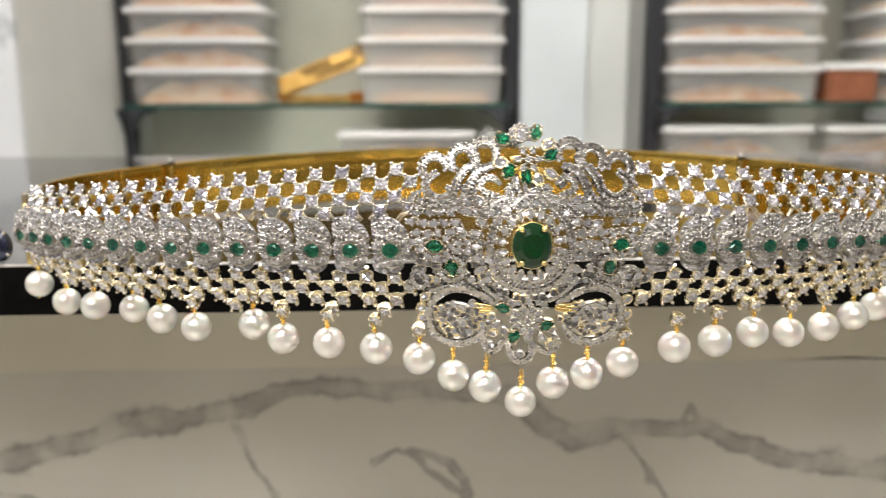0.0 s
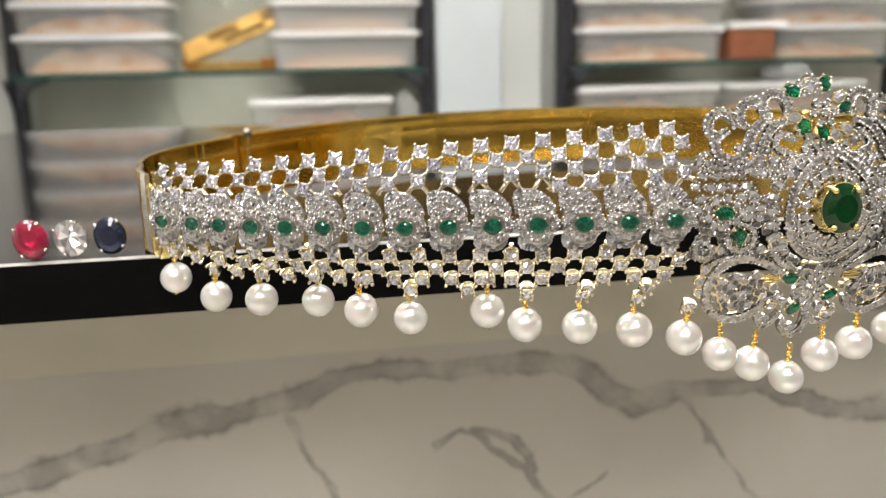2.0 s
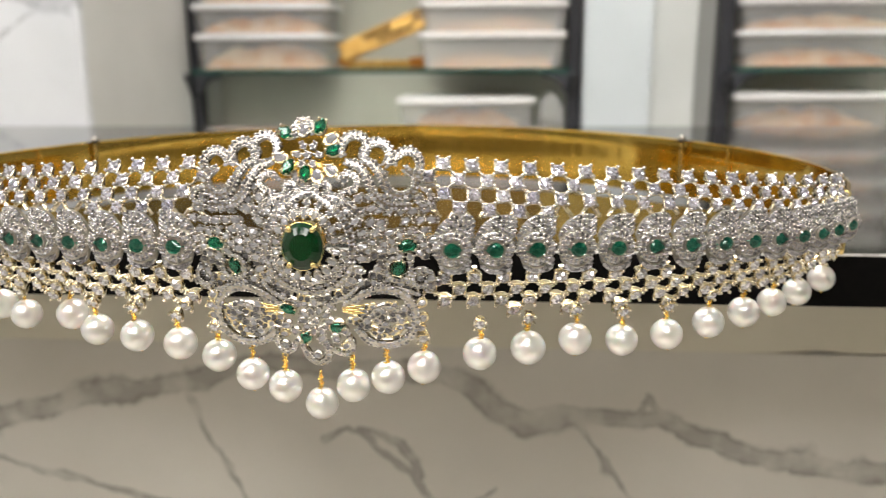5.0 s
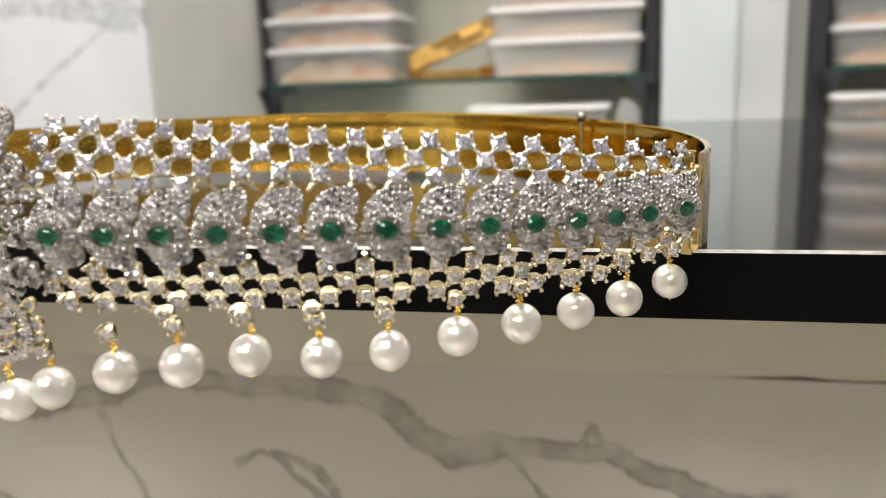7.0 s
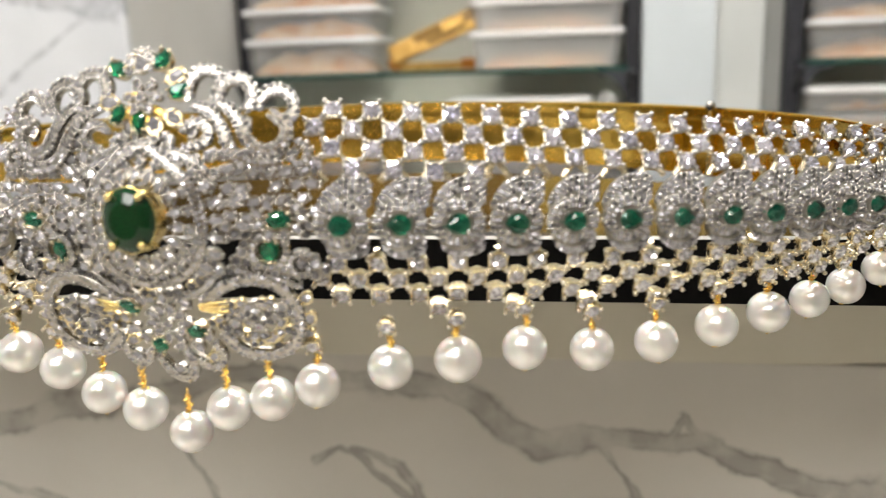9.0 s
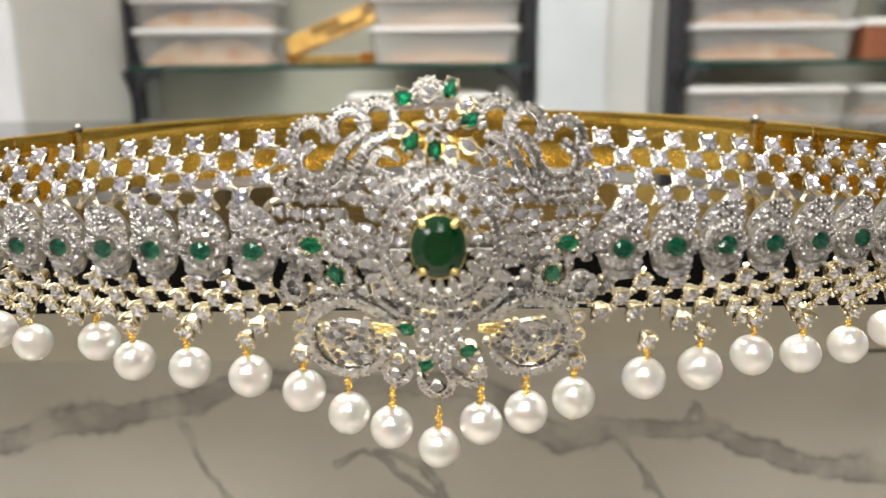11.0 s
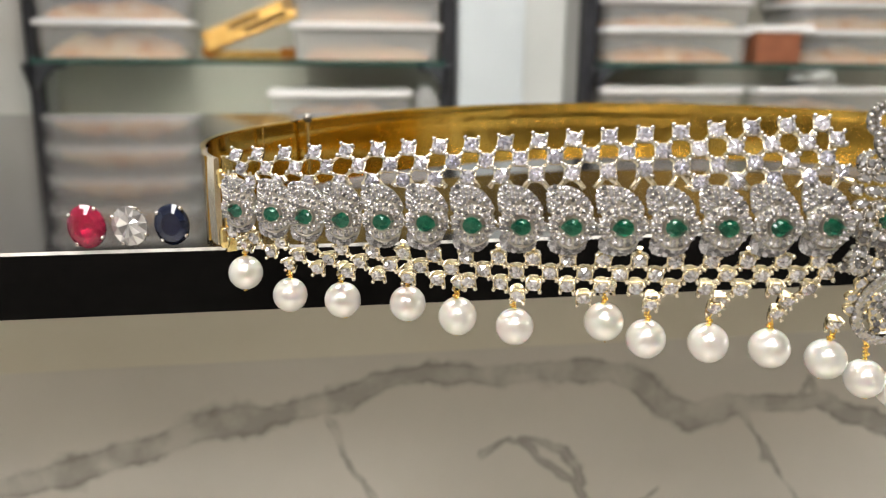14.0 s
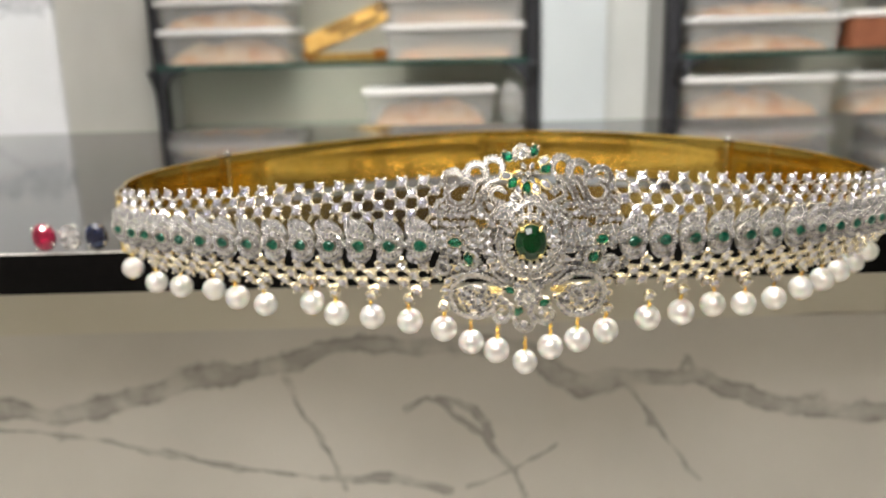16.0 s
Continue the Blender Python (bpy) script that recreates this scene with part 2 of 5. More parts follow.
VEINS = [
    ([(-0.40, -0.128), (-0.263, -0.131), (-0.227, -0.136), (-0.196, -0.130), (-0.161, -0.120), (-0.134, -0.113), (-0.100, -0.108), (-0.087, -0.105)], 0.0102, 0.009),
    ([(-0.087, -0.105), (-0.069, -0.097), (-0.046, -0.096), (-0.020, -0.097), (0.010, -0.098), (0.034, -0.098), (0.046, -0.101)], 0.0078, 0.0072),
    ([(0.046, -0.101), (0.058, -0.109), (0.069, -0.118), (0.084, -0.124), (0.100, -0.121)], 0.009, 0.0096),
    ([(0.100, -0.121), (0.122, -0.119), (0.141, -0.122), (0.152, -0.121), (0.169, -0.131), (0.193, -0.137), (0.210, -0.142), (0.249, -0.146), (0.36, -0.155)], 0.0066, 0.009),
    ([(-0.094, -0.114), (-0.084, -0.138), (-0.070, -0.165), (-0.060, -0.190)], 0.00504, 0.00336),
    ([(-0.270, -0.144), (-0.242, -0.146), (-0.199, -0.155), (-0.169, -0.163), (-0.139, -0.171), (-0.102, -0.177), (-0.075, -0.182)], 0.00408, 0.0036),
    ([(-0.075, -0.182), (-0.033, -0.183), (-0.016, -0.189), (0.005, -0.194)], 0.00504, 0.006),
    ([(-0.022, -0.138), (-0.008, -0.131), (0.005, -0.137), (0.018, -0.150), (0.026, -0.158), (0.033, -0.168), (0.042, -0.180), (0.050, -0.199)], 0.00504, 0.00456),
    ([(-0.002, -0.132), (0.010, -0.134), (0.020, -0.138), (0.026, -0.147), (0.028, -0.156)], 0.0052, 0.0061),
    ([(0.015, -0.192), (0.040, -0.181), (0.069, -0.165)], 0.0036, 0.00288),
    ([(0.108, -0.121), (0.122, -0.141), (0.138, -0.165), (0.158, -0.191)], 0.00408, 0.0036),
    ([(0.141, -0.121), (0.146, -0.110), (0.154, -0.120)], 0.00432, 0.00432),
]
MARBLE = marble("veined_marble_tile", (0.455, 0.437, 0.40), (0.565, 0.545, 0.505), (0.185, 0.175, 0.158), VEINS, 0.3, 0.0065)
WALL_MARBLE = marble("white_marble_wall", (0.62, 0.64, 0.68), (0.70, 0.72, 0.76), (0.34, 0.36, 0.40),
                     [([(-1.10, 0.180), (-0.90, 0.176), (-0.80, 0.168), (-0.74, 0.160)], 0.010, 0.026), ([(-0.715, 0.160), (-0.660, 0.154)], 0.036, 0.036),
                      ([(-0.95, -0.03), (-0.885, 0.020), (-0.830, 0.062), (-0.775, 0.097), (-0.720, 0.130)], 0.008, 0.006)], 0.2, 0.010)
BEIGE_TILE = mottled(mat("beige_tile"), (0.52, 0.49, 0.40), (0.60, 0.57, 0.48), 9, (0.25, 0.4), 0.05)
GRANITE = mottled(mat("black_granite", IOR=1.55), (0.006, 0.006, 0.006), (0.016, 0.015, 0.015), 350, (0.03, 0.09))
# front face of the slab: blacker and duller than the top
GRANITE_EDGE = mottled(mat("matte_black_edge", Specular_IOR_Level=0.05), (0.002, 0.002, 0.002), (0.004, 0.0035, 0.0035), 300, (0.45, 0.6))
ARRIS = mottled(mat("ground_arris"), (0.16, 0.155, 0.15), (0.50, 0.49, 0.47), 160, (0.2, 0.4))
GREY_PAINT = mottled(mat("grey_paint"), (0.42, 0.42, 0.41), (0.49, 0.49, 0.48), 5, (0.5, 0.65), 0.08)
WHITE_PANEL = mottled(mat("white_laminate"), (0.47, 0.515, 0.55), (0.53, 0.575, 0.61), 4, (0.35, 0.5), 0.04)
# darker grey that carries the shade of the recess beside the partition
STRIP_SHADE = mottled(mat("recess_shade_grey"), (0.25, 0.255, 0.25), (0.31, 0.315, 0.31), 4, (0.4, 0.55), 0.04)
PALE_PANEL = mottled(mat("pale_grey_laminate"), (0.44, 0.46, 0.46), (0.50, 0.52, 0.52), 4, (0.35, 0.5), 0.04)
BACK_PAINT = mottled(mat("warm_grey_board"), (0.42, 0.41, 0.36), (0.49, 0.48, 0.42), 6, (0.5, 0.7), 0.06)
CHARCOAL = mottled(mat("charcoal_powder_coat"), (0.012, 0.013, 0.018), (0.022, 0.023, 0.03), 40, (0.45, 0.6), 0.1)
LID_WHITE = mottled(mat("white_plastic_lid"), (0.80, 0.80, 0.81), (0.87, 0.87, 0.88), 20, (0.3, 0.4))
PEACH = mottled(mat("peach_cushion"), (0.80, 0.34, 0.08), (0.95, 0.76, 0.48), 22, (0.5, 0.7), 0.5, fine=190)
OLD_GOLD = mottled(mat("yellow_gold_clasp", metal=0.7), (0.24, 0.13, 0.025), (0.46, 0.29, 0.085), 40, (0.3, 0.45), 0.15)
AMBER = mottled(mat("dark_amber_gold", metal=0.5), (0.22, 0.075, 0.006), (0.36, 0.15, 0.015), 30, (0.3, 0.45), 0.1)
SLOT_BROWN = mottled(mat("dark_brown_gold", metal=0.4), (0.10, 0.055, 0.012), (0.17, 0.10, 0.025), 30, (0.35, 0.5), 0.1)
BROWN_CARD = mottled(mat("brown_card"), (0.20, 0.065, 0.03), (0.28, 0.10, 0.05), 30, (0.5, 0.7), 0.1)
# dark tone chosen for what pearls and gold reflect, not a known finish
DARK_BEHIND = mottled(mat("dark_unseen_wall"), (0.20, 0.17, 0.135), (0.28, 0.24, 0.195), 6, (0.4, 0.6), 0.05)
CEILING_WHITE = mottled(mat("ceiling_paint"), (0.78, 0.78, 0.76), (0.83, 0.83, 0.81), 3, (0.6, 0.8))
FLOOR_TILE = mottled(mat("cream_floor_tile"), (0.58, 0.55, 0.49), (0.68, 0.65, 0.59), 4, (0.15, 0.3))


def clear_plastic(name, share):
    m = mat(name, (0.86, 0.86, 0.87), 0.25, IOR=1.4)
    n, l, b = nodes_of(m)
    tr = n.new("ShaderNodeBsdfTransparent")
    tr.inputs[0].default_value = (0.97, 0.97, 0.97, 1)
    mx = n.new("ShaderNodeMixShader")
    mx.inputs[0].default_value = share
    out = n["Material Output"]
    l.new(tr.outputs[0], mx.inputs[1])
    l.new(b.outputs[0], mx.inputs[2])
    l.new(mx.outputs[0], out.inputs[0])
    return m


PLASTIC = clear_plastic("clear_plastic", 0.27)
TUB_MILKY = clear_plastic("milky_plastic", 0.34)
LID_CLEAR = clear_plastic("milky_plastic_lid", 0.74)
LID_FILM = clear_plastic("crumpled_film", 0.24)
GLASS = mat("green_shelf_glass", (0.72, 0.90, 0.84), 0.03, IOR=1.5, Transmission_Weight=1.0)
GLASS_EDGE = mat("glass_edge", (0.018, 0.06, 0.05), 0.15, IOR=1.5)


def glow(name, colour, strength):
    m = mat(name, (0.9, 0.9, 0.9), 0.5)
    b = m.node_tree.nodes["Principled BSDF"]
    b.inputs["Emission Color"].default_value = (*colour, 1)
    b.inputs["Emission Strength"].default_value = strength
    return m


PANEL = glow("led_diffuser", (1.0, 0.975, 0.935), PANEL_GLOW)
SPOT = glow("spot_lens", (1.0, 0.93, 0.82), SPOT_GLOW)


# ---- building helpers ----
def part(name, bm, material, parent=None, label="", smooth=None):
    """Links a bmesh as one mesh object, under its parent if one is given."""
    me = bpy.data.meshes.new(name)
    bm.normal_update()
    bm.to_mesh(me)
    bm.free()
    for mt in (material if isinstance(material, (list, tuple)) else [material]):
        me.materials.append(mt)
    if smooth is not None:
        me.shade_smooth() if smooth >= 180 else me.set_sharp_from_angle(angle=radians(smooth))
        if smooth < 180:
            me.shade_smooth()
            me.set_sharp_from_angle(angle=radians(smooth))
    ob = new(name, me)
    ob.parent = parent
    if label:
        ob["label"] = label
    return ob


def shared(name, me, m, parent, label=""):
    """Another object on the same mesh, at the pose m."""
    ob = new(name, me)
    ob.parent = parent
    ob.matrix_basis = m
    if label:
        ob["label"] = label
    return ob


def block(bm, x0, x1, y0, y1, z0, z1, bevel=0.0, mi=0):
    r = bmesh.ops.create_cube(bm, size=1.0, matrix=Matrix.LocRotScale(((x0 + x1) / 2, (y0 + y1) / 2, (z0 + z1) / 2), None, (x1 - x0, y1 - y0, z1 - z0)))
    fs = {f for v in r["verts"] for f in v.link_faces}
    for f in fs:
        f.material_index = mi
    if bevel:
        bmesh.ops.bevel(bm, geom=list({e for f in fs for e in f.edges}), offset=bevel, segments=2, profile=0.7, affect="EDGES")
    return bm


def box(x0, x1, y0, y1, z0, z1, bevel=0.0):
    return block(bmesh.new(), x0, x1, y0, y1, z0, z1, bevel)


def loft(bm, rings, closed=True, cap0=True, cap1=True, mi=0):
    """Skins rings of equal length."""
    vs = [[bm.verts.new(p) for p in r] for r in rings]
    n = len(vs[0])
    for a, b_ in zip(vs, vs[1:]):
        for i in range(n if closed else n - 1):
            f = bm.faces.new((a[i], a[(i + 1) % n], b_[(i + 1) % n], b_[i]))
            f.material_index = mi
    if cap0:
        bm.faces.new(list(reversed(vs[0]))).material_index = mi
    if cap1:
        bm.faces.new(vs[-1]).material_index = mi
    return bm


class Heap:
    """Many small alike pieces gathered fast into one mesh."""

    def __init__(self):
        self.v, self.f, self.m, self.n = [], [], [], 0

    def add(self, template, m, mi=0):
        v, f = template
        a = np.array(m)
        self.v.append(v @ a[:3, :3].T + a[:3, 3])
        self.f += [tuple(i + self.n for i in face) for face in f]
        self.m += [mi] * len(f)
        self.n += len(v)

    def link(self, name, materials, parent, label="", flat=True):
        me = bpy.data.meshes.new(name)
        me.from_pydata(np.concatenate(self.v).tolist(), [], self.f)
        for mt in materials:
            me.materials.append(mt)
        me.polygons.foreach_set("material_index", self.m)
        if not flat:
            me.shade_smooth()
        else:
            me.polygons.foreach_set("use_smooth", [k == 1 for k in self.m])
        ob = new(name, me)
        ob.parent = parent
        if label:
            ob["label"] = label
        return ob


def cut_stone(n=8, deep=0.25, high=0.44):
    """A round brilliant seen from its crown: crossing facets that tilt different ways, and the girdle."""
    v, f = [(0.0, 0.0, high * 0.55)], []
    for i in range(n):
        a = 2 * math.pi * i / n
        v.append((0.48 * math.cos(a), 0.48 * math.sin(a), high if i % 2 else high * 0.45))
    for i in range(n):
        a = 2 * math.pi * (i + 0.5) / n
        v.append((0.98 * math.cos(a), 0.98 * math.sin(a), 0.08))
    for i in range(n):
        a = 2 * math.pi * (i + 0.5) / n
        v.append((0.98 * math.cos(a), 0.98 * math.sin(a), -deep))
    for i in range(n):
        j = (i + 1) % n
        f.append((0, 1 + i, 1 + j))
        f.append((1 + i, 1 + n + i, 1 + j))
        f.append((1 + j, 1 + n + i, 1 + n + j))
        f.append((1 + 2 * n + i, 1 + 2 * n + j, 1 + n + j, 1 + n + i))
    return np.array(v), f


def oval_cut(n=16, point=0.0, crown=0.46):
    """A faceted oval or pear: girdle, two steps of crown, table."""
    v, f = [], []
    for r, z in ((1.0, -0.3), (1.0, 0.0), (0.84, crown * 0.55), (0.55, crown)):
        for i in range(n):
            a = 2 * math.pi * i / n
            taper = 1.0 - point * max(0.0, math.cos(a)) ** 2 * abs(math.sin(a)) * 1.6
            v.append((r * math.cos(a) * (1 + 0.15 * point * max(0, math.cos(a)) ** 3), r * math.sin(a) * taper, z))
    for k in range(3):
        for i in range(n):
            j = (i + 1) % n
            f.append((k * n + i, k * n + j, (k + 1) * n + j, (k + 1) * n + i))
    f.append(tuple(range(3 * n, 4 * n)))
    return np.array(v), f


def ball(level=1):
    bm = bmesh.new()
    bmesh.ops.create_icosphere(bm, subdivisions=level, radius=1.0)
    v = np.array([tuple(x.co) for x in bm.verts])
    f = [tuple(x.index for x in fc.verts) for fc in bm.faces]
    bm.free()
    return v, f


SMALL_STONE, BIG_STONE, BEAD, BEAD2 = cut_stone(6), cut_stone(8), ball(1), ball(2)
OVAL, PEAR = oval_cut(16), oval_cut(16, 0.9)


def old_cut(n):
    """A brilliant with unevenly cut facets."""
    v, f = cut_stone(n, 0.3, 0.42)
    for i in range(n + 1):
        v[i] += (random.uniform(-0.1, 0.1), random.uniform(-0.1, 0.1), random.uniform(-0.1, 0.1))
    return v, f


LEAF_CUTS = [old_cut(8) for _ in range(8)]


def template_mesh(name, template, materials):
    me = bpy.data.meshes.new(name)
    me.from_pydata(template[0].tolist(), [], template[1])
    for mt in materials:
        me.materials.append(mt)
    return me


def tube(bm, pts, r, sides=6, mi=0, closed=False):
    """A round wire along points."""
    pts = [Vector(p) for p in pts]
    rings, up = [], Vector((0.13, 0.31, 0.94))
    for i, p in enumerate(pts):
        a, b_ = pts[max(i - 1, 0)], pts[min(i + 1, len(pts) - 1)]
        if closed:
            a, b_ = pts[i - 1], pts[(i + 1) % len(pts)]
        t = (b_ - a).normalized()
        x = t.cross(up).normalized()
        y = x.cross(t)
        rr = r(i) if callable(r) else r
        rings.append([p + rr * (math.cos(2 * math.pi * k / sides) * x + math.sin(2 * math.pi * k / sides) * y) for k in range(sides)])
    if closed:
        rings.append(rings[0])
    loft(bm, rings, True, not closed, not closed, mi)
    return bm


# ---- the room ----
X0, X1, Y0, Y1, ZF, ZC = -2.4, 2.8, -2.4, 2.22, -0.95, 1.75
tagged(part("floor", box(X0, X1, Y0, Y1, ZF - 0.1, ZF), FLOOR_TILE), "cream polished floor tiles of the shop", "floor", kind="structure")
tagged(part("ceiling", box(X0, X1, Y0, Y1, ZC, ZC + 0.1), CEILING_WHITE), "plain white painted shop ceiling", "ceiling", kind="structure")
# never in view; kept dark to darken reflections in pearls and band
tagged(part("wall_south", box(X0 - 0.1, X1 + 0.1, Y0 - 0.1, Y0, ZF, ZC), DARK_BEHIND), "unseen shop wall, darkened for the reflections in the jewels", "wall", kind="structure")
tagged(part("wall_west", box(X0 - 0.1, X0, Y0, Y1, ZF, ZC), GREY_PAINT), "light grey painted side wall", "wall", kind="structure")
tagged(part("wall_east", box(X1, X1 + 0.1, Y0, Y1, ZF, ZC), GREY_PAINT), "light grey painted side wall", "wall", kind="structure")
tagged(part("wall_north", box(-2.3, 2.6, 2.02, 2.1, ZF, ZC), BACK_PAINT), "warm grey wall board behind the glass shelves", "wall", kind="structure")

# pillar with a marble face beside the shelves
pillar = tagged(part("pillar", box(-2.19, -0.612, 1.352, 2.015, ZF, ZC), GREY_PAINT), "grey painted pillar with a white marble face", "pillar", kind="structure")
part("marble_face", box(-2.19, -0.604, 1.334, 1.352, ZF, ZC, 0.002), WALL_MARBLE, pillar, "polished white marble slab with grey veins")

# pale panelling between the two shelf bays
partition = tagged(part("partition", box(0.245, 0.385, 1.800, 2.015, ZF, ZC, 0.003), WHITE_PANEL), "white laminate partition between two shelf bays", "partition", kind="structure")
part("side_strip", box(0.386, 0.478, 1.812, 2.015, ZF, ZC, 0.003), PALE_PANEL, partition, "pale grey laminate strip")
# strip added in the recess; its shade is in the colour
part("rear_strip", box(0.479, 0.524, 1.850, 2.015, ZF, ZC, 0.003), STRIP_SHADE, partition, "recessed strip with its shade painted in grey")


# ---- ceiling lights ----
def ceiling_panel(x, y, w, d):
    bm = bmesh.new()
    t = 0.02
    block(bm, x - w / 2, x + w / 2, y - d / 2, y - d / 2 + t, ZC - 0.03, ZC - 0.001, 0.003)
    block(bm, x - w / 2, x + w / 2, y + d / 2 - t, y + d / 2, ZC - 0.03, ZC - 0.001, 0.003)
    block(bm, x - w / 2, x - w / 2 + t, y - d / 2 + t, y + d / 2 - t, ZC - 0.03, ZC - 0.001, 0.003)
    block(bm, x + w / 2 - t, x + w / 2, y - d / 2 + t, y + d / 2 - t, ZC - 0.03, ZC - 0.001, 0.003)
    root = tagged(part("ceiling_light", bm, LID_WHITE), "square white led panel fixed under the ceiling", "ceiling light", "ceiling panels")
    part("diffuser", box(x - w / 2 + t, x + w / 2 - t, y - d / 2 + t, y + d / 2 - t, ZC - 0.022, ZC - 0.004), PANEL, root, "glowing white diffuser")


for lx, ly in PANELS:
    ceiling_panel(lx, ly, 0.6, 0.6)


def spot_lamp(x, y):
    bm = bmesh.new()
    n = 24
    ring = lambda r, z: [(x + r * math.cos(2 * math.pi * i / n), y + r * math.sin(2 * math.pi * i / n), z) for i in range(n)]
    loft(bm, [ring(0.055, ZC - 0.001), ring(0.055, ZC - 0.010), ring(0.045, ZC - 0.014), ring(0.036, ZC - 0.012), ring(0.034, ZC - 0.004)], cap0=False, cap1=False)
    root = tagged(part("downlight", bm, LID_WHITE, smooth=35), "round white recessed downlight over the counter", "downlight", "counter downlights")
    bm = bmesh.new()
    loft(bm, [ring(0.034, ZC - 0.004), ring(0.033, ZC - 0.009)], cap0=False)
    part("lens", bm, SPOT, root, "glowing warm lens")


for lx, ly in SPOTS:
    spot_lamp(lx, ly)

# ---- the counter ----
EDGE = 0.271
bm = bmesh.new()
rim = [(EDGE, -0.0169), (EDGE, -0.0007), (EDGE + 0.0008, 0.0), (0.71, 0.0), (0.71, -0.0169)]
loft(bm, [[(x, y, z) for y, z in rim] for x in (-1.6, 2.1)])
bmesh.ops.recalc_face_normals(bm, faces=bm.faces[:])
bm.normal_update()
counter_base = tagged(part("counter", box(-1.55, 2.05, 0.43, 0.69, ZF, -0.0169), GREY_PAINT), "shop counter with black granite top and veined marble tiles", "counter")
for f in bm.faces:
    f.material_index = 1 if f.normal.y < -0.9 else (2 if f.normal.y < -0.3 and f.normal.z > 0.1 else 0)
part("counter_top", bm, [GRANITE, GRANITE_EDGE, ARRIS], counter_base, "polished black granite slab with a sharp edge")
bm = bmesh.new()
edge = [(-1.55, -0.0845), (0.192, -0.0845), (0.205, -0.0842)]
edge += [(0.215 + 0.006 * k, -0.0834 + 0.0005 * math.sin(k * 0.9) + random.uniform(-0.0003, 0.0003)) for k in range(40)]
edge += [(0.9, -0.0838), (2.05, -0.0836), (2.05, -0.0169), (-1.55, -0.0169)]
loft(bm, [[(x, 0.4100, z) for x, z in edge], [(x, 0.4298, z) for x, z in edge]])
bmesh.ops.recalc_face_normals(bm, faces=bm.faces[:])
part("upper_tile", bm, BEIGE_TILE, counter_base, "plain beige glossy tile over a chipped joint")
part("marble_tile", box(-1.55, 2.05, 0.4104, 0.430, ZF, -0.0847, 0.0005), MARBLE, counter_base, "cream marble tile with ragged grey veins")


# ---- the shelves behind ----
def shelf_post(x0, x1):
    bm = box(x0, x1, 1.822, 1.862, ZF, ZC - 0.002, 0.002)
    for k in range(40):
        z = -0.9 + k * 0.065
        block(bm, (x0 + x1) / 2 - 0.003, (x0 + x1) / 2 + 0.003, 1.8205, 1.8225, z, z + 0.02)
    return tagged(part("shelf_post", bm, CHARCOAL), "charcoal slotted steel shelf upright fixed to the wall", "shelf post", "shelf posts")


POSTS = [(-0.644, -0.592), (0.213, 0.243), (0.525, 0.555), (1.36, 1.39)]
posts = [shelf_post(*p) for p in POSTS]


def bracket(parent, x0, x1, z, side):
    """A steel arm that carries a glass shelf: deep at the post, thin at its tip."""
    bm = bmesh.new()
    xa = x0 + (x1 - x0) * (0.35 if side < 0 else 0.65)
    prof = [(1.822, z), (1.790, z), (1.780, z - 0.004), (1.786, z - 0.012), (1.806, z - 0.03), (1.822, z - 0.055)]
    loft(bm, [[(xa - 0.006, y, zz) for y, zz in prof], [(xa + 0.006, y, zz) for y, zz in prof]])
    # side lug under the pane
    lug = [(0.0, 0.0), (0.058, 0.0), (0.054, -0.008), (0.028, -0.014), (0.016, -0.028), (0.0, -0.05)]
    xb = x1 if side > 0 else x0
    loft(bm, [[(xb + side * a, 1.800, z + b_) for a, b_ in lug], [(xb + side * a, 1.818, z + b_) for a, b_ in lug]])
    bmesh.ops.recalc_face_normals(bm, faces=bm.faces[:])
    part("bracket", bm, CHARCOAL, parent)


SHELF_Z = [-0.118, 0.030, 0.42, 0.85]


def glass_shelf(x0, x1, z):
    bm = box(x0, x1, 1.770, 1.985, z - 0.009, z)
    for f in bm.faces:
        f.material_index = 1 if abs(f.normal.z) < 0.5 else 0
    ob = part("glass_shelf", bm, [GLASS, GLASS_EDGE])
    ob.visible_shadow = False
    return tagged(ob, "clear glass shelf with a dark green edge", "shelf", "glass shelves")


for z in SHELF_Z:
    glass_shelf(-0.592, 0.212, z)
    glass_shelf(0.556, 1.359, z)
    for p, (a, b_), sd in ((posts[0], POSTS[0], 1), (posts[1], POSTS[1], -1), (posts[2], POSTS[2], 1), (posts[3], POSTS[3], -1)):
        bracket(p, a, b_, z - 0.0095, sd)


def rounded(x0, x1, y0, y1, r, z, k=5):
    out = []
    for cx, cy, a0 in ((x1 - r, y0 + r, -90), (x1 - r, y1 - r, 0), (x0 + r, y1 - r, 90), (x0 + r, y0 + r, 180)):
        for i in range(k):
            a = radians(a0 + 90 * i / (k - 1))
            out.append((cx + r * math.cos(a), cy + r * math.sin(a), z))
    return out


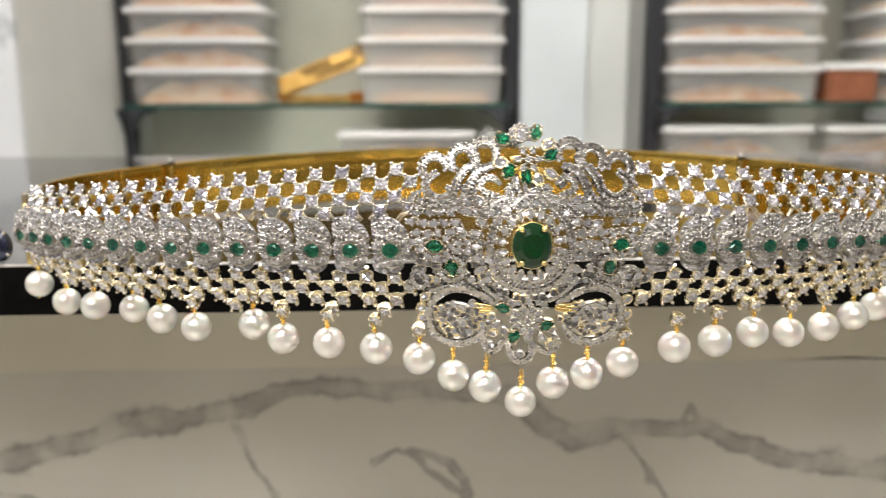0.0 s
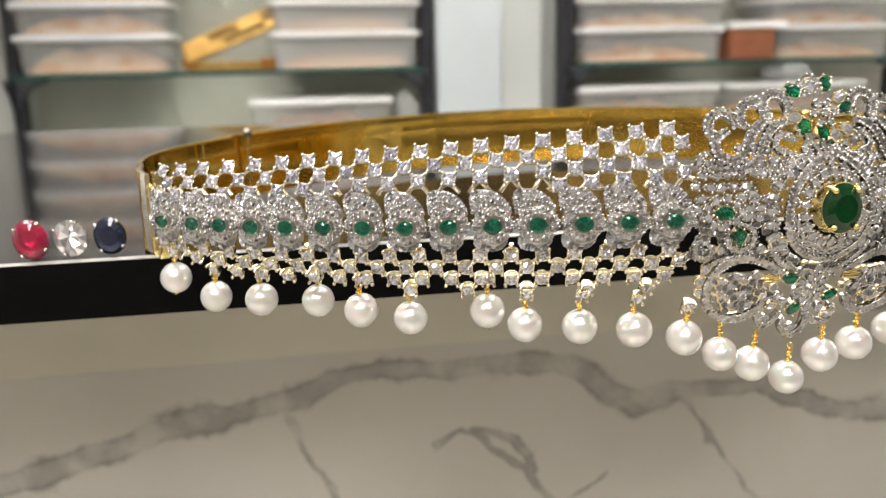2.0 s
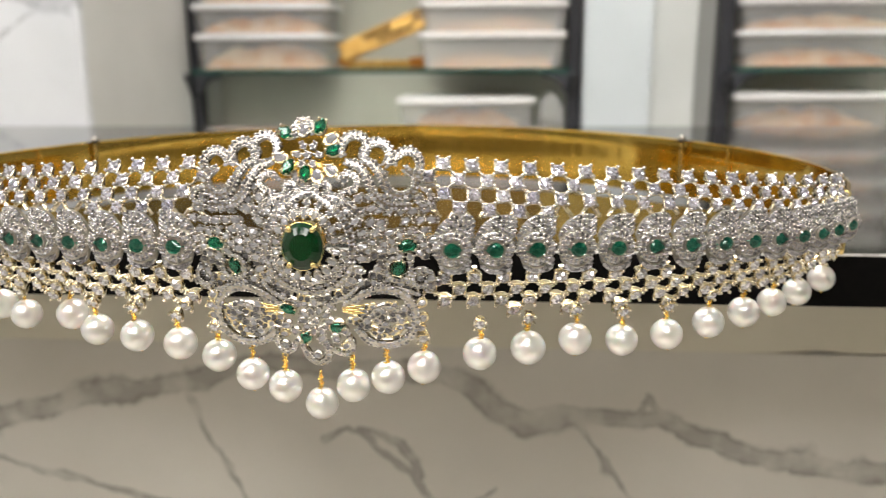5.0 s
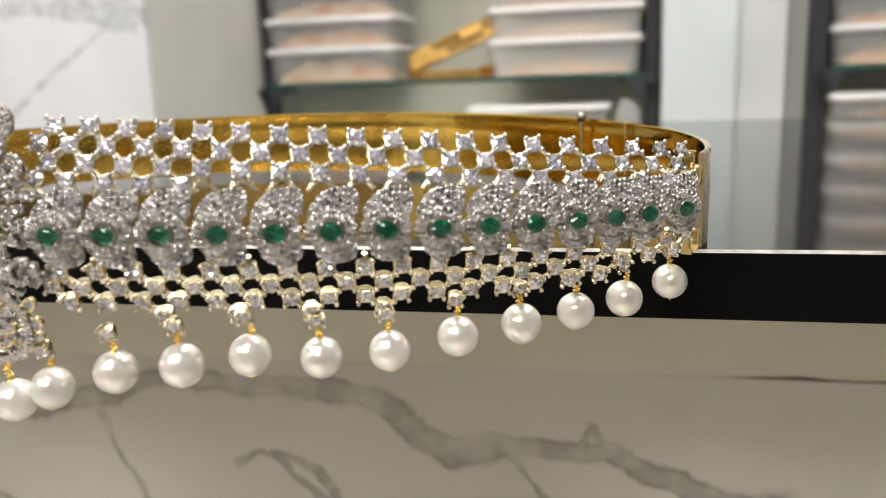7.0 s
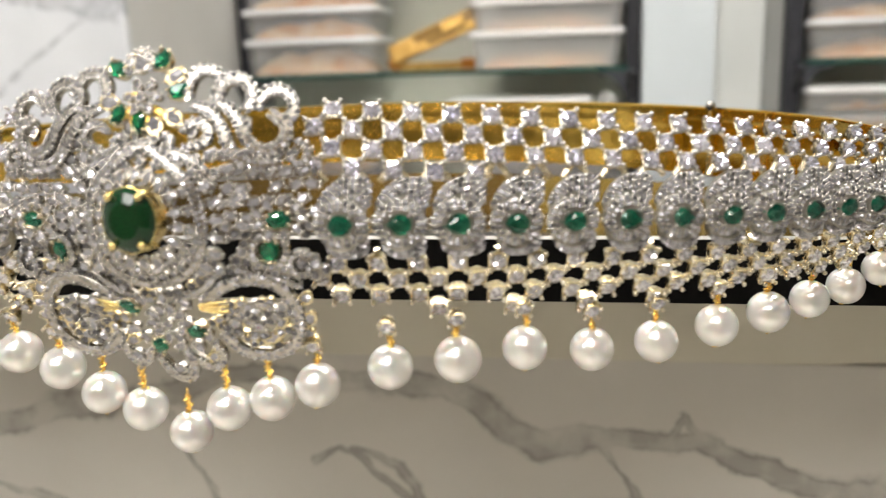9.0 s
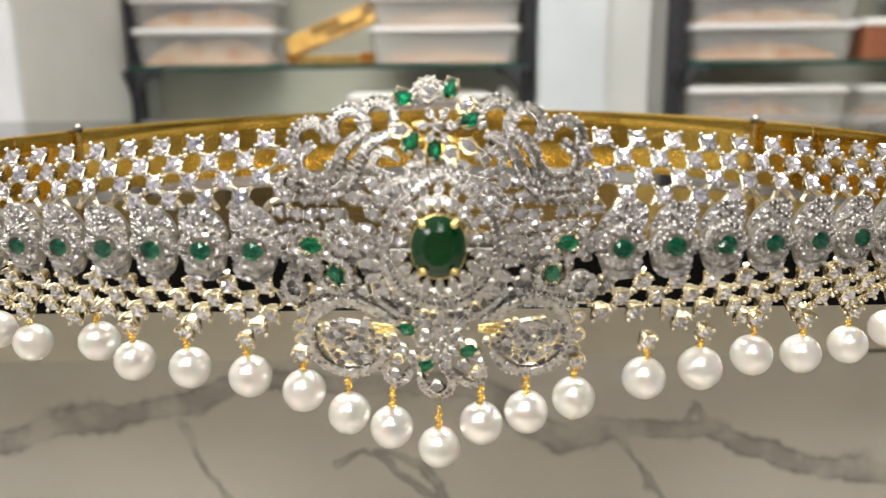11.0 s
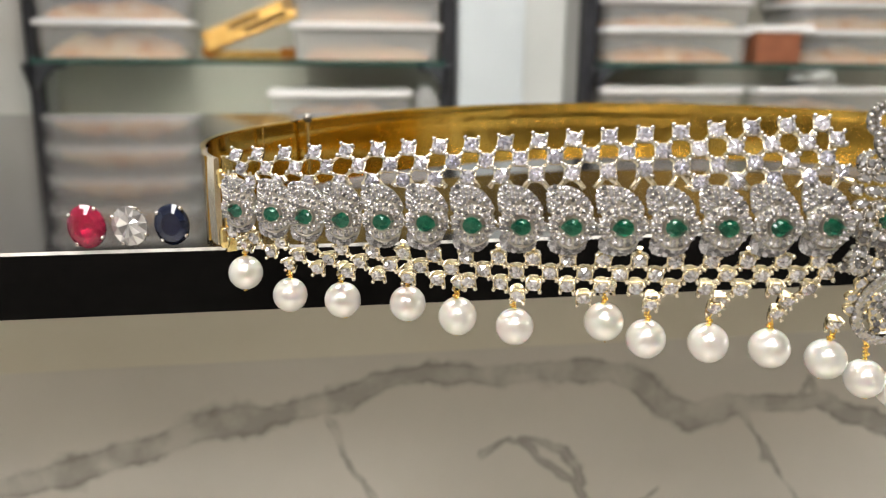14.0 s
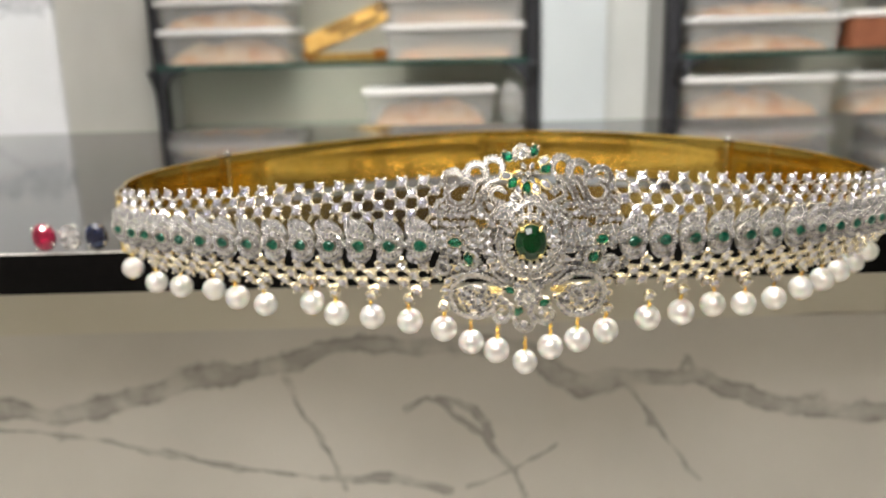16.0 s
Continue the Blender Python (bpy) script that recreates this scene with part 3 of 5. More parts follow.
def plastic_box(x0, x1, y0, y1, z, h, fill, tub, label):
    """A tapered clear tub with a flanged white lid and soft goods inside."""
    t = 0.011
    bm = bmesh.new()
    loft(bm, [rounded(x0 + t, x1 - t, y0 + t, y1 - t, 0.02, z + 0.0006), rounded(x0 + 0.4 * t, x1 - 0.4 * t, y0 + 0.4 * t, y1 - 0.4 * t, 0.022, z + h - 0.014)], cap1=False)
    root = tagged(part("plastic_box", bm, tub, smooth=40), label, "storage box", "stacked storage boxes")
    bm = bmesh.new()
    a = rounded(x0, x1, y0, y1, 0.024, z + h - 0.013)
    loft(bm, [a, rounded(x0 - 0.002, x1 + 0.002, y0 - 0.002, y1 + 0.002, 0.025, z + h - 0.009), rounded(x0, x1, y0, y1, 0.024, z + h - 0.002), rounded(x0 + 0.012, x1 - 0.012, y0 + 0.012, y1 - 0.012, 0.02, z + h - 0.0005)])
    part("lid", bm, LID_CLEAR, root, "milky white snap-on plastic lid", smooth=40)
    bm = bmesh.new()
    nx, ny = 22, 8
    g = [[None] * (ny + 1) for _ in range(nx + 1)]
    for i in range(nx + 1):
        for j in range(ny + 1):
            u, v = i / nx * 2 - 1, j / ny * 2 - 1
            hgt = max(0.0, (1 - u * u)) ** 0.45 * max(0.0, 1 - v * v) ** 0.3
            hgt *= min(1.0, fill * 1.35) * (h - 0.020) * (0.85 + 0.35 * noise.noise(Vector((u * 2.5 + x0 * 31, v * 2.0, z * 17))))
            g[i][j] = bm.verts.new(((x0 + x1) / 2 + u * (x1 - x0) * 0.42, (y0 + y1) / 2 + v * (y1 - y0) * 0.43, z + 0.003 + hgt))
    for i in range(nx):
        for j in range(ny):
            bm.faces.new((g[i][j], g[i + 1][j], g[i + 1][j + 1], g[i][j + 1]))
    bmesh.ops.solidify(bm, geom=bm.faces[:], thickness=0.0015)
    part("contents", bm, PEACH, root, "peach gold jewellery on a soft cushion", smooth=60)
    return root


PITCH = 0.0615


CLEAR = (PLASTIC, "clear tapered plastic storage box with a white lid, peach contents")
MILKY = (TUB_MILKY, "milky tapered plastic storage box with a white lid, peach contents")


def stack(x0, x1, y0, z, count, fill=0.75, first=0.075, kind=CLEAR):
    for k in range(count):
        dx = random.uniform(-0.004, 0.004)
        plastic_box(x0 + dx, x1 + dx, y0, y0 + 0.2, z, first if k == 0 else PITCH, fill * random.uniform(0.8, 1.1), *kind)
        z += (first if k == 0 else PITCH) + 0.0004


stack(-0.590, -0.294, 1.772, 0.0304, 5)
stack(-0.100, 0.211, 1.772, 0.0304, 5, 0.6, kind=MILKY)
stack(-0.150, 0.147, 1.772, -0.1176, 1, 0.7, 0.088)
stack(0.560, 0.900, 1.774, 0.0304, 5, 0.6)
stack(1.020, 1.340, 1.790, 0.0304, 5, 0.6)
stack(0.562, 0.895, 1.774, -0.1176, 1, 0.6, 0.095)
stack(0.925, 1.270, 1.780, -0.1176, 1, 0.6, 0.095)
stack(-0.580, -0.260, 1.775, 0.4204, 4)
stack(-0.120, 0.190, 1.775, 0.4204, 4)
stack(0.570, 0.890, 1.775, 0.4204, 4)
stack(0.960, 1.290, 1.775, 0.4204, 4)


def plastic_bag(x, y, z, w, d, h, turn, label):
    """A crumpled clear bag, puffed up and creased."""
    bm = bmesh.new()
    bmesh.ops.create_icosphere(bm, subdivisions=4, radius=1.0)
    for v in bm.verts:
        p = v.co.copy()
        crease = noise.noise(p * 2.6 + Vector((turn, 0, 0))) * 0.34 + abs(noise.noise(p * 5.0)) * 0.30
        q = p * (1.0 + crease - 0.1)
        v.co = Vector((x + q.x * w / 2, y + q.y * d / 2, max(z + 0.0006, z + h / 2 + q.z * h / 2)))
    return tagged(part("plastic_bag", bm, LID_FILM, None, smooth=70), label, "plastic bag", "loose plastic bags")


plastic_bag(0.180, 1.825, -0.1176, 0.052, 0.085, 0.092, 3.0, "crumpled clear plastic bag beside a storage box")
plastic_bag(1.085, 1.835, -0.0222, 0.11, 0.10, 0.042, 8.0, "crumpled clear plastic bag on a storage box lid")

# the shelf wall stands a little further off
AFAR = Matrix.Translation((0.126, 0, 0.039)) @ Matrix.Scale(1.05, 4) @ Matrix.Translation((-0.13, 0, -0.045))

# brown card box with a pale lid on the second bay's shelf
card = tagged(part("card_box", box(0.910, 1.012, 1.775, 1.86, 0.0304, 0.098, 0.002), BROWN_CARD), "small brown card box with a white lid on the glass shelf", "card box")
part("lid", box(0.906, 1.040, 1.772, 1.866, 0.0982, 0.112, 0.003), LID_WHITE, card, "white card lid")


def gold_clasp():
    """A slotted gold strap hinged open over a flat one."""
    root = tagged(new("gold_clasp"), "open yellow gold clasp with two slots, lying on the glass shelf", "clasp")
    root.matrix_basis = AFAR @ pose(-0.272, 1.80, 0.0304)
    part("base_strap", box(0.012, 0.160, 0.0, 0.05, 0.0003, 0.018, 0.004), OLD_GOLD, root)
    bm = bmesh.new()
    L, w, t = 0.205, 0.046, 0.010
    # side bars, a middle bar and rounded ends leave two staggered slots
    for y0, y1 in ((0.0, 0.008), (0.020, 0.026), (0.038, w)):
        block(bm, 0.045, L - 0.03, y0, y1, 0, t, 0.003)
    loft(bm, [rounded(0.0, 0.056, 0, w, 0.008, 0.0), rounded(0.0, 0.056, 0, w, 0.008, t * 0.8), rounded(0.003, 0.053, 0.003, w - 0.003, 0.006, t)])
    loft(bm, [rounded(L - 0.036, L, 0, w, 0.016, 0.0), rounded(L - 0.036, L, 0, w, 0.016, t * 0.8), rounded(L - 0.033, L - 0.003, 0.003, w - 0.003, 0.013, t)])
    block(bm, 0.050, 0.084, 0.001, 0.022, 0, t * 0.9, 0.002)
    block(bm, 0.122, 0.176, 0.024, w - 0.001, 0, t * 0.9, 0.002)
    bm.transform(pose(0.008, 0.0, 0.010, 0, -22, 0) @ pose(0, 0.0, 0, 66, 0, 0))
    strap = part("slotted_strap", bm, OLD_GOLD, root, "raised slotted strap")
    # added sheet: gives the open slots their dark look by colour
    bm = bmesh.new()
    block(bm, 0.04, L - 0.03, 0.004, w - 0.004, -0.003, 0.002, 0.001)
    bm.transform(pose(0.008, 0.0, 0.010, 0, -22, 0) @ pose(0, 0.0, 0, 66, 0, 0))
    part("slot_backing", bm, SLOT_BROWN, strap, "dark brown sheet added to darken the slots")
    bm = bmesh.new()
    block(bm, L - 0.034, L + 0.001, 0.018, w + 0.001, -0.001, t + 0.002, 0.005)
    bm.transform(pose(0.008, 0.0, 0.010, 0, -22, 0) @ pose(0, 0.0, 0, 66, 0, 0))
    part("end_cap", bm, SLOT_BROWN, strap, "dark brown end cap")
    bm = bmesh.new()
    tube(bm, [(0.010, -0.002 + 0.054 * i / 8, 0.0165) for i in range(9)], 0.0155, 14)
    part("hinge", bm, AMBER, root, "dark amber hinge barrel", smooth=50)
    part("tip", box(0.148, 0.182, -0.002, 0.052, 0.0002, 0.024, 0.005), AMBER, root, "dark amber end of the strap")


gold_clasp()
for ob in bpy.data.objects:
    if ob.type == "MESH" and min(v.co.y for v in ob.data.vertices) > 1.3:
        ob.data.transform(AFAR)


# ---- the jewelled waist belt ----
CX, CY, AX, BF = 0.027, 0.285, 0.1498, 0.088
_ang = np.linspace(-math.pi / 2, math.pi / 2, 1601)
SKEW = 0.03
AX_WEST = 0.1536


def sway(x):
    """How far the looser west half hangs back."""
    return SKEW * (np.sqrt(x * x + 0.0004) - x) / 2


_rad = np.where(_ang < 0, AX_WEST, AX)
_xs, _ys = CX + _rad * np.sin(_ang), CY - BF * np.cos(_ang) + sway(_rad * np.sin(_ang))
_arc = np.concatenate([[0], np.cumsum(np.hypot(np.diff(_xs), np.diff(_ys)))])
_arc -= _arc[800]
HALF = {-1: -float(_arc[0]), 1: float(_arc[-1])}


def on_front(s):
    return float(np.interp(s, _arc, _xs)), float(np.interp(s, _arc, _ys))


def arc_of_x(x):
    return float(np.interp(x, _xs, _arc))


def gem_line(s):
    """Height of the row of emeralds along the belt."""
    return 0.0180 - 0.0052 * (abs(s) / 0.16) ** 1.9


def lattice_line(s):
    """Height from which the rows of the lattice are laid out."""
    return 0.0180 - 0.0062 * (abs(s) / 0.16) ** 1.6


def spot(s, h, out=0.0, belly=0.0085):
    """A place on the bulging front of the belt."""
    x, y = on_front(s)
    x1_, y1_ = on_front(s + 0.0005)
    x0_, y0_ = on_front(s - 0.0005)
    tx, ty = x1_ - x0_, y1_ - y0_
    k = math.hypot(tx, ty)
    tx, ty = tx / k, ty / k
    d = out - belly * ((h - gem_line(s)) / 0.021) ** 2
    return Vector((x + ty * d, y - tx * d, h))


def seat(s, h, out=0.0, belly=0.0085, spin=0.0, scale=(1, 1, 1)):
    """Pose on the belt's face: x along it, y up, z outward."""
    o = spot(s, h, out, belly)
    tx = (spot(s + 0.0006, h, out, belly) - spot(s - 0.0006, h, out, belly)).normalized()
    up = (spot(s, h + 0.0006, out, belly) - spot(s, h - 0.0006, out, belly)).normalized()
    nz = tx.cross(up).normalized()
    up = nz.cross(tx)
    m = Matrix((tx, up, nz)).transposed().to_4x4()
    m.translation = o
    return m @ Matrix.Rotation(spin, 4, "Z") @ Matrix.Diagonal((*scale, 1))


belt = tagged(new("waist_belt"), "gold waist belt with diamonds, emeralds and pearl drops, on the counter", "belt")

# gold back band, rolled sheet with a rounded rim


BB, BOX = 0.127, 1.9


def back_at(a, inset=0.0):
    """Plan of the squarish back loop at an angle, and its outward direction."""
    c, t = math.cos(a), math.sin(a)
    free = min(1.0, max(0.0, t) * 3.0)
    ax = AX + 0.002 * free if c > 0 else AX_WEST + 0.006 * free
    n, deep = (2.0, BF) if t <= 0 else (BOX, BB)
    x, y = ax * math.copysign(abs(c) ** (2 / n), c), math.copysign(deep * abs(t) ** (2 / n), t)
    nx, ny = math.copysign(abs(x / ax) ** (n - 1), c) / ax, math.copysign(abs(y / deep) ** (n - 1), t) / deep
    k = math.hypot(nx, ny)
    nx, ny = nx / k, ny / k
    return CX + x - nx * inset, CY + y - ny * inset + float(sway(x)) * (1.0 - 2.4 * free), nx, ny


bm = bmesh.new()
rings = []
N = 220
for i in range(N + 1):
    a = radians(-2) + (math.pi + radians(11)) * i / N
    x, y, nx, ny = back_at(a)
    t = 0.0006
    rise = max(0.0, math.sin(a))
    top = 0.0226 + 0.0043 * rise
    low = 0.0006 + 0.0022 * rise
    flare = 0.0016 * rise ** 0.5
    up = lambda q: low + (top - low) * q
    rings.append([(x + nx * d, y + ny * d, z) for d, z in (
        (-t, low), (t, low), (t + flare * 0.36, up(0.4)), (t + flare * 0.63, up(0.7)), (t + flare * 0.9, top - 0.0012), (t * 1.3 + flare * 0.95, top - 0.0006), (t * 1.2 + flare, top),
        (-t * 1.2 + flare, top), (-t * 1.3 + flare * 0.95, top - 0.0006), (-t + flare * 0.9, top - 0.0012), (-t + flare * 0.63, up(0.7)), (-t + flare * 0.36, up(0.4)))])
loft(bm, rings)
bmesh.ops.recalc_face_normals(bm, faces=bm.faces[:])
part("back_band", bm, GOLD, belt, "smooth polished yellow gold back band", smooth=50)

# hinge pins inside the band
for sd, deg in ((-1, 144.0), (1, 38.0)):
    x, y, nx, ny = back_at(radians(deg), 0.0022)
    bm = bmesh.new()
    tube(bm, [(x, y, 0.004 + 0.0205 * i / 6) for i in range(7)], 0.00075, 10)
    pin = part("hinge_pin", bm, BEZEL_GOLD, belt, "upright gold hinge pin", smooth=50)
    bm = bmesh.new()
    bmesh.ops.create_uvsphere(bm, u_segments=14, v_segments=10, radius=0.0017, matrix=Matrix.Translation((x, y, 0.0258)))
    part("pin_head", bm, RHODIUM, pin, "round bright pin head", smooth=180)
    x, y, nx, ny = back_at(radians(deg + sd * -9), 0.0012)
    bm = bmesh.new()
    tube(bm, [(x, y, 0.0045 + 0.0205 * i / 6) for i in range(7)], 0.0003, 8)
    part("hinge_seam", bm, BEZEL_GOLD, belt, smooth=50)

# end plates where front and band meet: a thin strip, with a hinge knuckle at its top and foot
END = 0.1725
for sd in (-1, 1):
    ob = part("end_plate", box(-0.0007, 0.0007, -0.0125, 0.0115, -0.0030, -0.0004, 0.0003), BEZEL_GOLD, belt, "narrow gold end plate")
    ob.matrix_basis = seat(sd * END, 0.012, -0.001)
    for y0, y1 in ((-0.0110, -0.0060), (0.0040, 0.0085)):
        bm = bmesh.new()
        tube(bm, [(-sd * 0.0012, y0 + (y1 - y0) * i / 6, 0.0002) for i in range(7)], lambda i: 0.0009 if i in (0, 6) else 0.0013, 12)
        part("knuckle", bm, BEZEL_GOLD, ob, "yellow gold hinge knuckle", smooth=50)
    # strap from the plate back to the band's corner
    bm = bmesh.new()
    run = [on_front(sd * (END + (HALF[sd] - END) * i / 10)) for i in range(11)]
    loft(bm, [[(px + sd * q * 0.0006, py + 0.001, z) for q, z in ((-1, 0.0012), (1, 0.0012), (1.3, 0.012), (1, 0.0224), (0.4, 0.0229), (-1, 0.0229))] for px, py in run])
    bmesh.ops.recalc_face_normals(bm, faces=bm.faces[:])
    part("end_strap", bm, PALE_GOLD, belt, "pale polished gold strap joining front and band", smooth=60)


# settings of the lattice: a square cup with four claws, and its stone
def cup_mesh(metal, claws, w0, d):
    bm = bmesh.new()
    w1 = 0.00150
    rings = []
    for w, z in ((w0, -d), (w1 * 0.96, -0.0004), (w1, 0.0), (w1 * 0.86, 0.00012)):
        rings.append(rounded(-w, w, -w, w, w * 0.35, z, 3))
    loft(bm, rings)
    for sx in (-1, 1):
        for sy in (-1, 1):
            p = Vector((sx * w1 * 0.90, sy * w1 * 0.90, 0.0))
            tube(bm, [p * (0.25 + 0.75 * w0 / w1) + Vector((0, 0, -0.0011)), p + Vector((0, 0, 0.0004))], 0.00030, 6, 1)
            r = bmesh.ops.create_icosphere(bm, subdivisions=2, radius=0.00042, matrix=Matrix.Translation(p + Vector((-sx * 0.0001, -sy * 0.0001, 0.0006))))
            for v in r["verts"]:
                for f in v.link_faces:
                    f.material_index = 1
    bmesh.ops.recalc_face_normals(bm, faces=bm.faces[:])
    me = bpy.data.meshes.new("setting")
    bm.to_mesh(me)
    bm.free()
    me.materials.append(metal)
    me.materials.append(claws)
    me.shade_smooth()
    me.set_sharp_from_angle(angle=radians(45))
    return me


CUP, CUP_LOW = cup_mesh(WHITE_GOLD, BRIGHT, 0.00062, 0.0017), cup_mesh(WARM_GOLD, WHITE_GOLD, 0.00092, 0.0019)
STONE = template_mesh("diamond", (BIG_STONE[0] * np.array([0.00142, 0.00142, 0.0017]), BIG_STONE[1]), [DIAMOND_SINGLE])
STONE_TOP = template_mesh("diamond", (BIG_STONE[0] * np.array([0.00146, 0.00146, 0.0019]), BIG_STONE[1]), [DIAMOND_TOP])
STEP = 0.0069
links = bmesh.new()


def setting(s, h, size=1.0, out=0.0, low=False):
    j = lambda a: random.uniform(-a, a)
    turn = -math.copysign(radians(24), s) * max(0.0, (abs(s) - 0.08) / 0.09) ** 1.4
    m = seat(s, h, out) @ Matrix.Rotation(turn, 4, "Y") @ Matrix.Rotation(j(0.10), 4, "X") @ Matrix.Rotation(j(0.10), 4, "Y") @ Matrix.Rotation(j(0.08), 4, "Z") @ Matrix.Scale(size, 4)
    ob = shared("setting", CUP_LOW if low else CUP, m, belt)
    shared("diamond", STONE if low else STONE_TOP, Matrix.Translation((0, 0, 0.00012)) @ Matrix.Rotation(random.uniform(0, 3), 4, "Z") @ Matrix.Rotation(j(0.12), 4, "X"), ob)
    return m.translation


def crest(s):
    """Height of the topmost stones over the emerald row."""
    return 0.0198 - 0.042 * abs(s)


FRONT_END = 0.1705
TOPS = (0.0, -0.0031, -0.0062, -0.0093)
LOWS = (-0.0068, -0.0098, -0.0128, -0.0158)
for sd in (-1, 1):
    rows = {}
    for r, dz in enumerate(TOPS + LOWS):
        for k in range(-1, 38):
            if k % 2 != (0 if r in (0, 2, 4, 6) else 1) or (r == 7 and (k % 4 != 1 or (sd > 0 and k < 3))):
                continue
            s = 0.0312 + STEP * k / 2 + 0.00035 * max(0.0, k / 2 - 12.0) ** 2
            if s > FRONT_END - 0.001 or (r == 6 and s > 0.140) or (r == 7 and s > 0.095) or (r == 3 and s > 0.058):
                continue
            dz2 = dz + crest(s) if r < 4 else dz * (1.10 - 0.18 * s / 0.16)
            rows[(r, k)] = (setting(sd * s, lattice_line(s) + dz2, 1.10 - 0.05 * s / 0.16, -0.0006 if s > 0.028 else -0.0026, r > 3), s)
    for (r, k), (p, s) in rows.items():
        for dr, dk in ((1, 1), (1, -1)):
            q = rows.get((r + dr, k + dk))
            if q and r != 3:
                tube(links, [p + (q[0] - p) * 0.15 + Vector((0, 0.0008, 0)), p + (q[0] - p) * 0.85 + Vector((0, 0.0008, 0))], 0.00036, 5)
        if (r == 2 and s > 0.054) or r == 3:
            for dx in (-0.0022, 0.0022):
                tube(links, [p + Vector((0, 0.0008, -0.0008)), spot(sd * s + dx * 0.7, gem_line(s) + 0.0078, -0.0010), spot(sd * s + dx * 1.1, gem_line(s) + 0.0066, -0.0012)], 0.00056, 6)
        if r == 4:
            tube(links, [p + Vector((0, 0.0008, 0.0008)), spot(sd * s, gem_line(s) - 0.0048, -0.0012)], 0.00055, 6)
part("link_wire", links, PALE_GOLD, belt, "fine gold wires joining the stone settings")["kind"] = "stuff"


# pave link plates: a haloed emerald between two leaf-shaped fields of small stones
def field(heap, pts, r=0.00042, out=0.0, lean=0.25):
    """Small stones with bead grains between them, on given places."""
    for x, y, z in pts:
        m = Matrix.Translation((x, y, z + out)) @ Euler((random.uniform(-lean, lean), random.uniform(-lean, lean), random.uniform(0, 3))).to_matrix().to_4x4()
        heap.add(SMALL_STONE, m @ Matrix.Diagonal((r, r, r * 1.2, 1)), 0)


def grains(heap, pts, r=0.00021):
    for x, y, z in pts:
        heap.add(BEAD, Matrix.Translation((x, y, z)) @ Matrix.Scale(r * random.uniform(0.6, 1.35), 4), 1)


def leaf_edge(sign, side, q, a):
    """A place on a squarish leaf above (+1) or below (-1) the halo, swept to one side; q is its share of the full size."""
    c, t = math.cos(radians(a)), math.sin(radians(a))
    w, h = (0.0038, 0.0071) if sign > 0 else (0.0032, 0.0057)
    x = w * q * math.copysign(abs(c) ** 0.62, c) + side * (0.0017 if sign > 0 else 0.0015) * t * q
    y = h * q * abs(t) ** 0.55 * (1.0 + 0.10 * side * c * sign)
    return x, sign * y


def leaf_outline(sign, side, n=18):
    out = [leaf_edge(sign, side, 1.0, 10 + 160 * i / n) for i in range(n + 1)]
    out += [(0.0028 * math.cos(radians(170 - 160 * i / n)), sign * 0.0020 * math.sin(radians(170 - 160 * i / n))) for i in range(n + 1)]
    return out


def dome_z(x, y):
    return 0.0002 - 30.0 * (x * x + y * y * 0.6)


